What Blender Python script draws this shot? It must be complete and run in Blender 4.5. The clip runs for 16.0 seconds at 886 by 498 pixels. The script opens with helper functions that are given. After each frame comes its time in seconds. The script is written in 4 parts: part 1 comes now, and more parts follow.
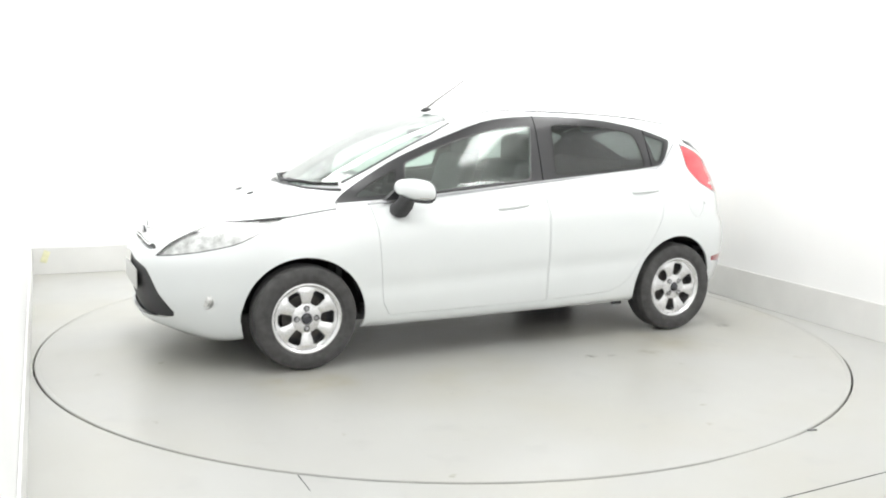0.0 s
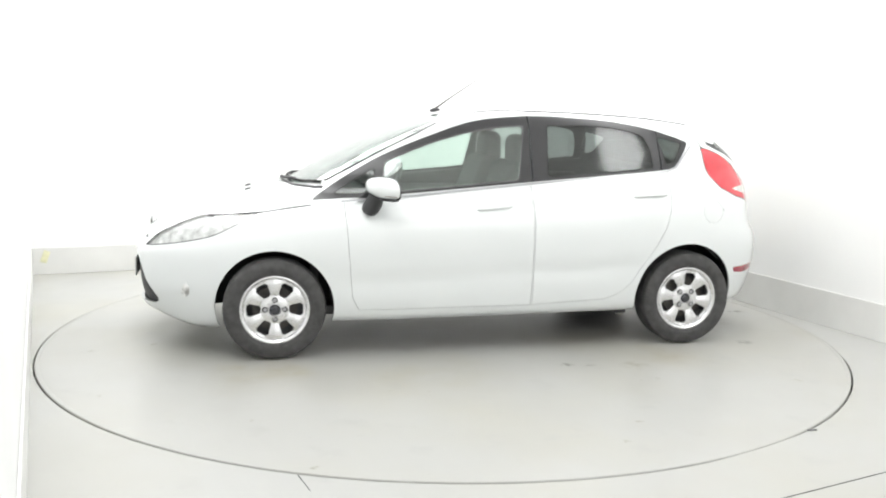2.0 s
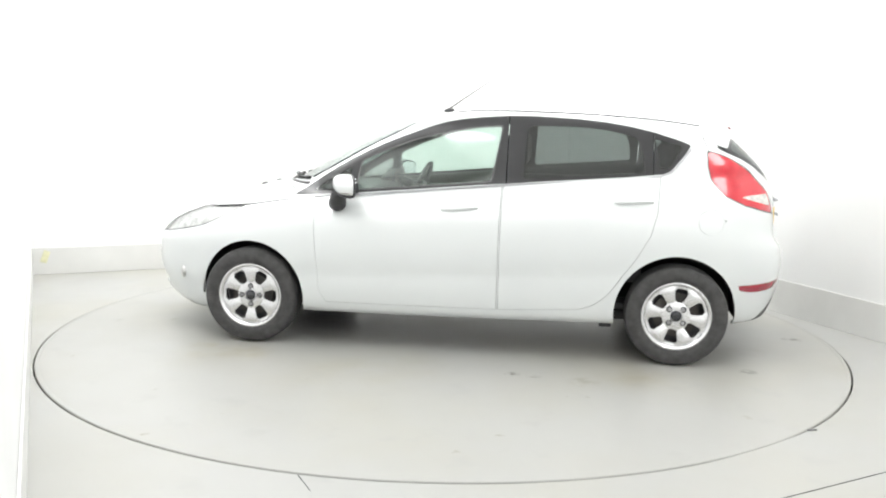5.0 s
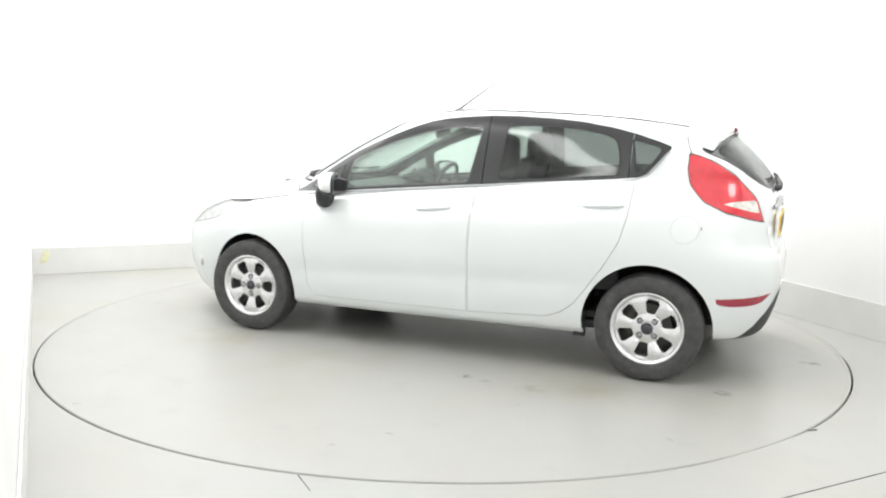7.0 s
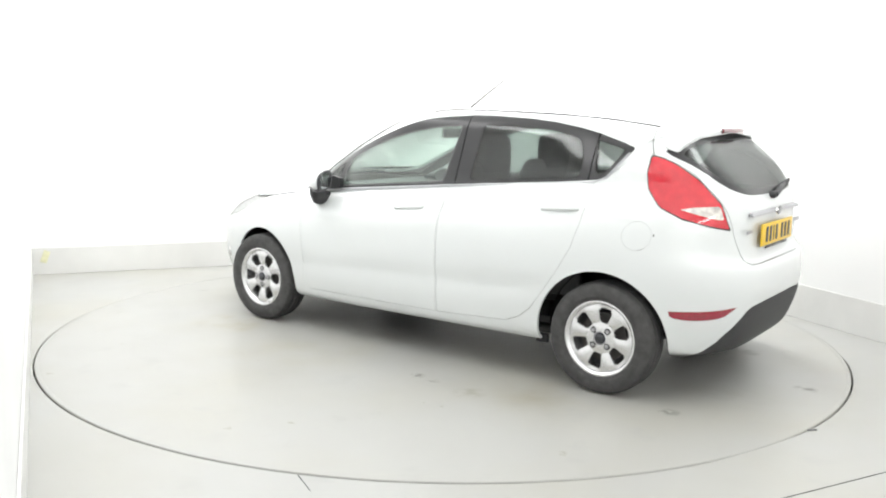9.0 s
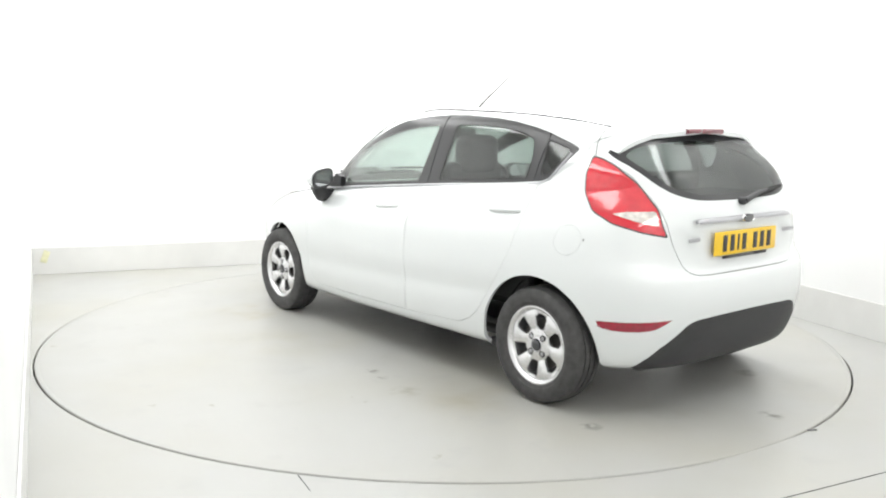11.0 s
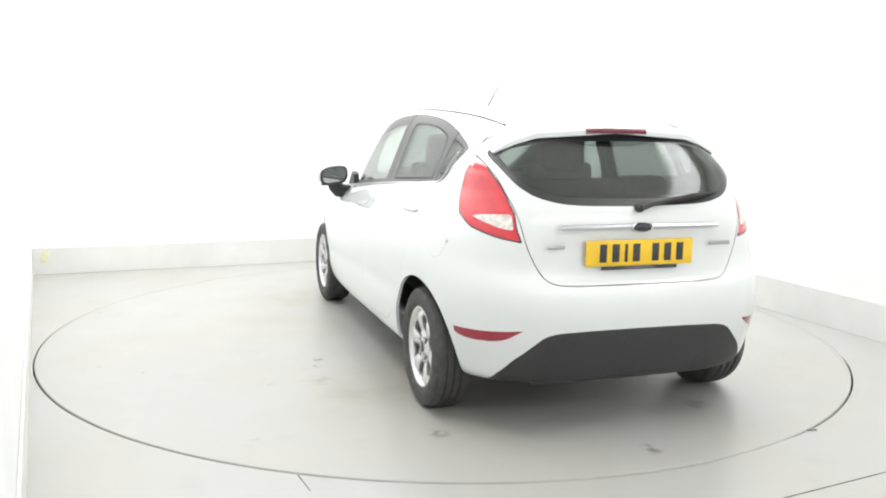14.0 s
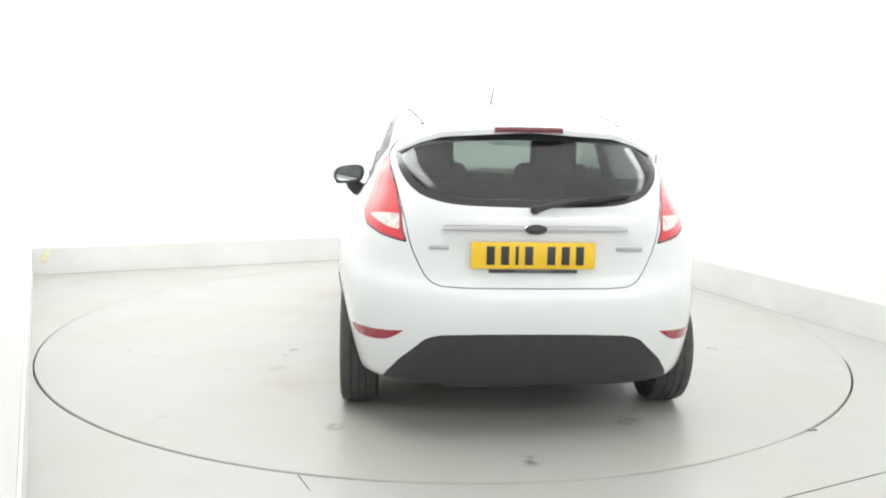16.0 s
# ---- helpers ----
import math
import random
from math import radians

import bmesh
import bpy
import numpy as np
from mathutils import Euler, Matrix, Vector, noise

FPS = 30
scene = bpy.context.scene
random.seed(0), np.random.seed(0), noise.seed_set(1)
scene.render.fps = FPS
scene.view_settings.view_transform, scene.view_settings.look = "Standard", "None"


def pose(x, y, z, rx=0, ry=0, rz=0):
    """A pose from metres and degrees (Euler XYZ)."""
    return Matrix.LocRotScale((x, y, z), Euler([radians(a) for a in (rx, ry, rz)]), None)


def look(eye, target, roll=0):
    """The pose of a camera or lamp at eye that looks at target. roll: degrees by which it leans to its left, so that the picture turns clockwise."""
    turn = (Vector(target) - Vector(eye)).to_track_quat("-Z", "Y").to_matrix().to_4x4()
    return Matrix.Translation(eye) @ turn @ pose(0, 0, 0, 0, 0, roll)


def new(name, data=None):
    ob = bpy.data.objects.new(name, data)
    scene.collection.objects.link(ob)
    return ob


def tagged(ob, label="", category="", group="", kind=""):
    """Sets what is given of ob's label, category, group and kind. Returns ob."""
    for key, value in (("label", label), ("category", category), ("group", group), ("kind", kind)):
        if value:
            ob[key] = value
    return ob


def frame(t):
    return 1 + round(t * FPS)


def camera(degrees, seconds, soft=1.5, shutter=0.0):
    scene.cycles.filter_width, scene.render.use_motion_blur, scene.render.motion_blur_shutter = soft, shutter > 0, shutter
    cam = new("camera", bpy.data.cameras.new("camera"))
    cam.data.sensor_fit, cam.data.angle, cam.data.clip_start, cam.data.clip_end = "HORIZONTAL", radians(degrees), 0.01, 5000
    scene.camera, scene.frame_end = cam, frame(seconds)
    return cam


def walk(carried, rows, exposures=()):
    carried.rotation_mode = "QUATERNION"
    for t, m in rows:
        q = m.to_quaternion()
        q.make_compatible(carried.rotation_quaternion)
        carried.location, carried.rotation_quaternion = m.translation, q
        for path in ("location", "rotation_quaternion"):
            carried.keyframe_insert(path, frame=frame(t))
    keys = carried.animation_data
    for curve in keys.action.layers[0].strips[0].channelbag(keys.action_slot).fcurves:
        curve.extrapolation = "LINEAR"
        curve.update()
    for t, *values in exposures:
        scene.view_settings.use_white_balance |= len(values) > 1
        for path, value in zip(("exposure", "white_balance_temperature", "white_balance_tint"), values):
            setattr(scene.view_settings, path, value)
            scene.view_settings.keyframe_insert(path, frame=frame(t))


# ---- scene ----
from mathutils.bvhtree import BVHTree
from mathutils.interpolate import poly_3d_calc

cam = camera(53.22, 16.0, soft=2.0)
EYE = Vector((0.0, -5.581, 1.391))
AIM = EYE + Vector((-0.0021, 0.98807, -0.15402))
walk(cam, [(0.0, look(EYE, AIM, 1.06)), (16.0, look(EYE, AIM, 1.06))], [(0.0, 0.0), (16.0, 0.0)])

# the booth: two back walls, one side wall beside the camera, one wall behind it
CORNER_W = Vector((-3.39, 1.54))
CORNER_N = Vector((1.235, 3.494))
CORNER_E = Vector((5.31, -6.17))
CORNER_S = Vector((0.62, -7.22))
CEILING = 3.3
CENTRE = Vector((0.9, -1.9))


def make_world():
    w = bpy.data.worlds.new("world")
    w.use_nodes = True
    bg = w.node_tree.nodes["Background"]
    bg.inputs[0].default_value = (1.0, 0.99, 0.97, 1)
    bg.inputs[1].default_value = 0.3
    scene.world = w


def area_lamp(name, place, target, sx, sy, watts, colour=(1, 1, 1)):
    data = bpy.data.lights.new(name, "AREA")
    data.shape, data.size, data.size_y, data.energy, data.color = "RECTANGLE", sx, sy, watts, colour
    ob = new(name, data)
    ob.matrix_world = look(place, target)
    return ob


make_world()
top = area_lamp("ceiling_softbox_light", (0.75, -1.4, CEILING - 0.12), (0.75, -1.39, 0), 4.3, 6.4, 60)
top.matrix_world = Matrix.Translation((0.75, -1.4, CEILING - 0.12)) @ pose(0, 0, 0, 0, 0, 23)
# unseen strip lamps, added under the ceiling along the walls, tilted to wash them
# the south one fills the car's flanks from behind the camera
for name, a, b, watts in (("added_strip_north", CORNER_W, CORNER_N, 62), ("added_strip_east", CORNER_N, CORNER_N.lerp(CORNER_E, 0.62), 66), ("added_strip_west", CORNER_W, CORNER_W.lerp(CORNER_S, 0.55), 46), ("added_fill_south", CORNER_E, CORNER_S, 88)):
    mid, d = (a + b) / 2, (b - a).normalized()
    n = Vector((-d.y, d.x))
    n = n if (CENTRE - a).dot(n) > 0 else -n
    p = Vector((*(mid + n * 0.75), CEILING - 0.15))
    aim = Vector((*(mid + n * 0.55), 0.0))
    z = (p - aim).normalized()
    x = Vector((*d, 0))
    strip_lamp = area_lamp(name, p, aim, (b - a).length - 0.4, 0.5, watts)
    strip_lamp.matrix_world = Matrix.Translation(p) @ Matrix((x, z.cross(x), z)).transposed().to_4x4()


# ---- materials ----
def material(name, colour, rough=0.5, metal=0.0, coat=0.0, noise_scale=0.0, noise_amount=0.0, bump=0.0, bump_scale=200.0, spec=0.5):
    m = bpy.data.materials.new(name)
    m.use_nodes = True
    nt = m.node_tree
    b = nt.nodes["Principled BSDF"]
    b.inputs["Base Color"].default_value = (*colour, 1)
    b.inputs["Roughness"].default_value = rough
    b.inputs["Metallic"].default_value = metal
    b.inputs["Coat Weight"].default_value = coat
    b.inputs["Coat Roughness"].default_value = 0.04
    b.inputs["Specular IOR Level"].default_value = spec
    tc = nt.nodes.new("ShaderNodeTexCoord")
    if noise_scale:
        n = nt.nodes.new("ShaderNodeTexNoise")
        n.inputs["Scale"].default_value = noise_scale
        n.inputs["Detail"].default_value = 6
        nt.links.new(tc.outputs["Object"], n.inputs["Vector"])
        r = nt.nodes.new("ShaderNodeMapRange")
        r.inputs[1].default_value, r.inputs[2].default_value = 0.3, 0.7
        r.inputs[3].default_value, r.inputs[4].default_value = 1 - noise_amount, 1 + noise_amount
        nt.links.new(n.outputs["Fac"], r.inputs[0])
        mul = nt.nodes.new("ShaderNodeVectorMath")
        mul.operation = "SCALE"
        mul.inputs[0].default_value = colour
        nt.links.new(r.outputs[0], mul.inputs["Scale"])
        nt.links.new(mul.outputs[0], b.inputs["Base Color"])
    if bump:
        n2 = nt.nodes.new("ShaderNodeTexNoise")
        n2.inputs["Scale"].default_value = bump_scale
        n2.inputs["Detail"].default_value = 3
        nt.links.new(tc.outputs["Object"], n2.inputs["Vector"])
        bp = nt.nodes.new("ShaderNodeBump")
        bp.inputs["Strength"].default_value = bump
        bp.inputs["Distance"].default_value = 0.002
        nt.links.new(n2.outputs["Fac"], bp.inputs["Height"])
        nt.links.new(bp.outputs[0], b.inputs["Normal"])
    return m


def glass(name, tint, gloss=1.0):
    """A thin pane: tinted see-through with a Fresnel gloss."""
    m = bpy.data.materials.new(name)
    m.use_nodes = True
    nt = m.node_tree
    nt.nodes.remove(nt.nodes["Principled BSDF"])
    out = nt.nodes["Material Output"]
    tr = nt.nodes.new("ShaderNodeBsdfTransparent")
    tr.inputs[0].default_value = (*tint, 1)
    gl = nt.nodes.new("ShaderNodeBsdfGlossy")
    gl.inputs["Roughness"].default_value = 0.07
    fr = nt.nodes.new("ShaderNodeLayerWeight")
    fr.inputs["Blend"].default_value = 0.5
    pw = nt.nodes.new("ShaderNodeMath")
    pw.operation = "POWER"
    pw.inputs[1].default_value = 3.5
    nt.links.new(fr.outputs["Facing"], pw.inputs[0])
    mu = nt.nodes.new("ShaderNodeMath")
    mu.operation = "MULTIPLY_ADD"
    mu.use_clamp = True
    mu.inputs[1].default_value = 0.8 * gloss
    mu.inputs[2].default_value = 0.085 * gloss
    nt.links.new(pw.outputs[0], mu.inputs[0])
    mx = nt.nodes.new("ShaderNodeMixShader")
    nt.links.new(mu.outputs[0], mx.inputs[0])
    nt.links.new(tr.outputs[0], mx.inputs[1])
    nt.links.new(gl.outputs[0], mx.inputs[2])
    nt.links.new(mx.outputs[0], out.inputs["Surface"])
    return m


def floor_material(name, colour, stain, spots=()):
    """Pale matt-gloss floor paint with broad cloudy wear, tyre scuffs and fine speckle."""
    m = material(name, colour, rough=0.32)
    nt = m.node_tree
    b = nt.nodes["Principled BSDF"]
    tc = nt.nodes.new("ShaderNodeTexCoord")
    col = None

    def layer(scale, lo, hi, tone, detail, stretch=(1, 1, 1), shift=0.0):
        nonlocal col
        mp = nt.nodes.new("ShaderNodeMapping")
        mp.inputs["Scale"].default_value = stretch
        mp.inputs["Location"].default_value = (shift, shift * 0.7, 0)
        nt.links.new(tc.outputs["Object"], mp.inputs[0])
        n = nt.nodes.new("ShaderNodeTexNoise")
        n.inputs["Scale"].default_value, n.inputs["Detail"].default_value = scale, detail
        nt.links.new(mp.outputs[0], n.inputs["Vector"])
        r = nt.nodes.new("ShaderNodeMapRange")
        r.inputs[1].default_value, r.inputs[2].default_value = lo, hi
        nt.links.new(n.outputs["Fac"], r.inputs[0])
        mx = nt.nodes.new("ShaderNodeMix")
        mx.data_type = "RGBA"
        nt.links.new(r.outputs[0], mx.inputs["Factor"])
        if col is None:
            mx.inputs["A"].default_value = (*colour, 1)
        else:
            nt.links.new(col, mx.inputs["A"])
        mx.inputs["B"].default_value = (*tone, 1)
        col = mx.outputs["Result"]

    warm = tuple(c * k for c, k in zip(colour, (0.97, 0.95, 0.88)))
    layer(0.9, 0.42, 0.72, warm, 4)
    layer(4.0, 0.60, 0.80, tuple(c * 0.90 for c in colour), 6, shift=3.1)
    layer(7.0, 0.70, 0.78, tuple(c * k for c, k in zip(colour, (1 - stain, 1 - stain * 1.1, 1 - stain * 1.4))), 8, (1, 1, 1), 7.7)
    # single spots of dirt: place, radius, strength, tone
    for x, y, radius, strength, tone in spots:
        jag = nt.nodes.new("ShaderNodeTexNoise")
        jag.inputs["Scale"].default_value, jag.inputs["Detail"].default_value = 1.2 / radius, 5
        nt.links.new(tc.outputs["Object"], jag.inputs["Vector"])
        dist = nt.nodes.new("ShaderNodeVectorMath")
        dist.operation = "DISTANCE"
        dist.inputs[1].default_value = (x, y, 0)
        nt.links.new(tc.outputs["Object"], dist.inputs[0])
        fall = nt.nodes.new("ShaderNodeMapRange")
        fall.inputs[1].default_value, fall.inputs[2].default_value = radius, radius * 0.2
        fall.inputs[4].default_value = strength * 1.4
        nt.links.new(dist.outputs["Value"], fall.inputs[0])
        cut = nt.nodes.new("ShaderNodeMapRange")
        cut.inputs[1].default_value, cut.inputs[2].default_value = 0.42, 0.66
        nt.links.new(jag.outputs["Fac"], cut.inputs[0])
        mul = nt.nodes.new("ShaderNodeMath")
        mul.operation, mul.use_clamp = "MULTIPLY", True
        nt.links.new(fall.outputs[0], mul.inputs[0])
        nt.links.new(cut.outputs[0], mul.inputs[1])
        mx = nt.nodes.new("ShaderNodeMix")
        mx.data_type = "RGBA"
        nt.links.new(mul.outputs[0], mx.inputs["Factor"])
        nt.links.new(col, mx.inputs["A"])
        mx.inputs["B"].default_value = (*tone, 1)
        col = mx.outputs["Result"]
    nt.links.new(col, b.inputs["Base Color"])
    n = nt.nodes.new("ShaderNodeTexNoise")
    n.inputs["Scale"].default_value = 3.0
    nt.links.new(tc.outputs["Object"], n.inputs["Vector"])
    r = nt.nodes.new("ShaderNodeMapRange")
    r.inputs[3].default_value, r.inputs[4].default_value = 0.24, 0.42
    nt.links.new(n.outputs["Fac"], r.inputs[0])
    nt.links.new(r.outputs[0], b.inputs["Roughness"])
    return m


M_WALL = material("white_wall_paint", (0.88, 0.885, 0.88), 0.7, noise_scale=1.5, noise_amount=0.02, bump=0.05, bump_scale=60)
M_SKIRT = material("pale_skirting", (0.74, 0.74, 0.72), 0.45, noise_scale=3.0, noise_amount=0.05)
M_FLOOR = floor_material("floor_paint", (0.43, 0.432, 0.415), 0.10)
M_PLATTER = floor_material("turntable_paint", (0.43, 0.43, 0.41), 0.45, [
    (1.20, 0.76, 0.26, 0.5, (0.34, 0.30, 0.19)), (1.05, 0.80, 0.20, 0.4, (0.36, 0.32, 0.20)), (-0.51, 0.914, 0.05, 0.9, (0.14, 0.13, 0.11)), (-0.63, 0.943, 0.05, 0.6, (0.18, 0.17, 0.15)),
    (-1.79, 0.61, 0.06, 0.9, (0.15, 0.14, 0.12)), (-1.74, -0.73, 0.08, 0.7, (0.15, 0.14, 0.12)), (-0.89, 0.98, 0.10, 0.5, (0.25, 0.23, 0.17)), (0.3, 0.90, 0.5, 0.35, (0.38, 0.36, 0.27)),
    (-1.2, 0.78, 0.32, 0.4, (0.33, 0.30, 0.22)), (-1.9, 0.2, 0.25, 0.3, (0.32, 0.31, 0.26)), (-2.2, -0.2, 0.07, 0.9, (0.16, 0.15, 0.13)), (1.0, -1.3, 0.4, 0.3, (0.36, 0.34, 0.28))])
M_GAP = material("dark_gap", (0.05, 0.05, 0.05), 0.8)
M_CEIL = material("white_ceiling", (0.85, 0.85, 0.83), 0.8)
M_PAINT = material("white_car_paint", (0.735, 0.76, 0.76), 0.28, coat=1.0, noise_scale=3.0, noise_amount=0.008)
M_BLACK = material("black_satin_trim", (0.035, 0.035, 0.038), 0.4, noise_scale=30, noise_amount=0.1)
M_GLOSSBLACK = material("black_pillar_trim", (0.026, 0.026, 0.028), 0.28, spec=0.5)
M_PLASTIC = material("dark_grey_textured_plastic", (0.035, 0.035, 0.037), 0.6, noise_scale=60, noise_amount=0.12, bump=0.3, bump_scale=500)
M_TYRE = material("tyre_rubber", (0.058, 0.057, 0.057), 0.75, noise_scale=25, noise_amount=0.25, bump=0.2, bump_scale=150)
M_RIM = material("silver_wheel_paint", (0.74, 0.74, 0.75), 0.26, metal=0.75, noise_scale=12, noise_amount=0.04)
M_STEEL = material("dull_steel", (0.22, 0.22, 0.22), 0.5, metal=0.8, noise_scale=20, noise_amount=0.2)
M_DISC = material("dusty_cast_iron", (0.075, 0.07, 0.066), 0.65, metal=0.5, noise_scale=18, noise_amount=0.3)
M_BRIGHTRED = material("ruby_reflector_lens", (0.32, 0.008, 0.03), 0.14, coat=1.0, noise_scale=60, noise_amount=0.25)
M_CHROME = material("chrome", (0.8, 0.8, 0.8), 0.12, metal=1.0)
M_GLASS = glass("clear_green_glass", (0.87, 0.93, 0.90))
M_GLASSR = glass("grey_tinted_glass", (0.60, 0.63, 0.62), 0.65)
M_RED = material("red_lamp_lens", (0.62, 0.018, 0.035), 0.12, coat=1.0, noise_scale=25, noise_amount=0.10)
M_DEEPRED = material("dark_red_lens", (0.15, 0.005, 0.018), 0.15, coat=1.0)
M_CLEAR = glass("clear_lens", (0.96, 0.97, 0.97), 1.0)
M_CLEARLENS = material("pearly_clear_lens", (0.70, 0.66, 0.62), 0.15, metal=0.4, coat=1.0, noise_scale=40, noise_amount=0.35)
M_REFLECTOR = material("bright_reflector", (0.60, 0.60, 0.59), 0.3, metal=0.6, noise_scale=24, noise_amount=0.35, bump=0.6, bump_scale=45)
M_SEAT = material("charcoal_seat_cloth", (0.055, 0.056, 0.06), 0.9, noise_scale=80, noise_amount=0.25, bump=0.3, bump_scale=400)
M_DASH = material("dark_dashboard_plastic", (0.06, 0.06, 0.062), 0.6, noise_scale=40, noise_amount=0.1)
M_TRIMLINING = material("grey_inner_trim", (0.15, 0.152, 0.15), 0.85, noise_scale=30, noise_amount=0.1)
M_PLATE = material("yellow_plate", (0.85, 0.55, 0.03), 0.35, noise_scale=20, noise_amount=0.04)
M_BADGE = material("dark_badge", (0.014, 0.015, 0.024), 0.15, coat=1.0)
M_SILVER = material("silver_trim", (0.46, 0.46, 0.48), 0.3, metal=0.8)
M_MIRROR = material("mirror_glass", (0.72, 0.74, 0.75), 0.03, metal=1.0)
M_SEAL = material("grey_window_seal", (0.11, 0.11, 0.11), 0.45, noise_scale=40, noise_amount=0.1)
M_TAPE = material("faded_yellow_tape", (0.75, 0.74, 0.5), 0.6, noise_scale=30, noise_amount=0.1)
M_WHITEPLATE = material("white_plate", (0.6, 0.6, 0.58), 0.4, noise_scale=20, noise_amount=0.05)
M_RUBBER = material("black_rubber", (0.02, 0.02, 0.02), 0.7)


# ---- building helpers ----
def finish(me, smooth=35):
    me.shade_smooth()
    if smooth < 180:
        me.set_sharp_from_angle(angle=radians(smooth))
    return me


def mesh_of(bm, name, smooth=35):
    bmesh.ops.recalc_face_normals(bm, faces=bm.faces)
    me = bpy.data.meshes.new(name)
    bm.to_mesh(me)
    bm.free()
    return finish(me, smooth)


def part(name, shape, mat, parent=None, label="", smooth=35, m=None):
    """One mesh object, from a bmesh or a mesh, under a thing or a part."""
    me = shape if isinstance(shape, bpy.types.Mesh) else mesh_of(shape, name, smooth)
    if len(me.materials) == 2:
        me.materials[0] = mat
        me.materials[1] = M_TRIMLINING if mat is M_PAINT else mat
    else:
        me.materials.clear()
        me.materials.append(mat)
    ob = new(name, me)
    ob.parent = parent
    if m is not None:
        ob.matrix_basis = m
    if label:
        tagged(ob, label)
    return ob


def box(sx, sy, sz, x=0, y=0, z=0, bevel=0.0, seg=2, bm=None):
    """A box with rounded edges, centred at x, y, z."""
    b = bmesh.new()
    bmesh.ops.create_cube(b, size=1.0)
    bmesh.ops.scale(b, vec=(sx, sy, sz), verts=b.verts)
    if bevel:
        bmesh.ops.bevel(b, geom=b.edges[:], offset=bevel, segments=seg, profile=0.5, affect="EDGES")
    bmesh.ops.translate(b, vec=(x, y, z), verts=b.verts)
    return merge(bm, b)


def merge(bm, b):
    if bm is None:
        return b
    me = bpy.data.meshes.new("t")
    b.to_mesh(me)
    b.free()
    bm.from_mesh(me)
    bpy.data.meshes.remove(me)
    return bm


def prism(poly, lo, hi, axis):
    """A closed prism over a 2D outline. axis y: (x, z); x: (y, z); z: (x, y); p: ((x + y), z); q: ((y - x), z)."""
    def at(a, b, c):
        if axis == "y":
            return (a, c, b)
        if axis == "x":
            return (c, a, b)
        if axis == "z":
            return (a, b, c)
        if axis == "p":
            return ((a - c) / 2, (a + c) / 2, b)
        return ((c - a) / 2, (a + c) / 2, b)
    n = len(poly)
    vs = [at(a, b, lo) for a, b in poly] + [at(a, b, hi) for a, b in poly]
    fs = [tuple(range(n)), tuple(range(2 * n - 1, n - 1, -1))]
    fs += [(i, (i + 1) % n, n + (i + 1) % n, n + i) for i in range(n)]
    bm = bmesh.new()
    bv = [bm.verts.new(v) for v in vs]
    for f in fs:
        bm.faces.new([bv[i] for i in f])
    bmesh.ops.recalc_face_normals(bm, faces=bm.faces)
    me = bpy.data.meshes.new("prism")
    bm.to_mesh(me)
    bm.free()
    return me


def inset(poly, d):
    """The outline moved inwards by d."""
    n = len(poly)
    area = sum(poly[i][0] * poly[(i + 1) % n][1] - poly[(i + 1) % n][0] * poly[i][1] for i in range(n))
    s = 1 if area > 0 else -1
    out = []
    for i in range(n):
        p0, p1, p2 = (Vector(poly[j % n]) for j in (i - 1, i, i + 1))
        e1, e2 = (p1 - p0).normalized(), (p2 - p1).normalized()
        n1, n2 = Vector((-e1.y, e1.x)) * s, Vector((-e2.y, e2.x)) * s
        b = n1 + n2
        k = max(b.dot(n1), 0.35)
        out.append(tuple(p1 + b * (d / k)))
    return out


def rounded(poly, times=2, keep=()):
    """The outline with its corners cut round (Chaikin), but for those kept."""
    pts = [(p, i in keep) for i, p in enumerate(poly)]
    for _ in range(times):
        out = []
        n = len(pts)
        for i in range(n):
            (a, ka), (b, kb), (c, kc) = pts[i - 1], pts[i], pts[(i + 1) % n]
            if kb:
                out.append((b, True))
            else:
                out.append((tuple(Vector(b) * 0.78 + Vector(a) * 0.22), False))
                out.append((tuple(Vector(b) * 0.78 + Vector(c) * 0.22), False))
        pts = out
    return [p for p, _ in pts]


def filleted(poly, r=0.02, steps=4):
    """The outline with each corner rounded to about the radius r."""
    out = []
    n = len(poly)
    for i in range(n):
        p0, p, p1 = Vector(poly[i - 1]), Vector(poly[i]), Vector(poly[(i + 1) % n])
        a, b = p0 - p, p1 - p
        da, db = min(r, a.length * 0.4), min(r, b.length * 0.4)
        s, e = p + a.normalized() * da, p + b.normalized() * db
        for k in range(steps + 1):
            t = k / steps
            out.append(tuple(s * (1 - t) ** 2 + p * 2 * t * (1 - t) + e * t * t))
    return out


def flip_y(poly):
    return [(-a, b) for a, b in reversed(poly)]


def carve(me, ops):
    """The mesh after a row of solid operations: pairs of 'DIFFERENCE' or 'INTERSECT' and a cutter mesh."""
    ob = new("carving", me.copy())
    tools = []
    for op, c in ops:
        t = new("cutter", c)
        tools.append(t)
        md = ob.modifiers.new("b", "BOOLEAN")
        md.operation, md.object, md.solver = op, t, "EXACT"
    dg = bpy.context.evaluated_depsgraph_get()
    out = bpy.data.meshes.new_from_object(ob.evaluated_get(dg))
    for o in (ob, *tools):
        bpy.data.objects.remove(o)
    return skin_normals(finish(out, 40))


SKIN = {}


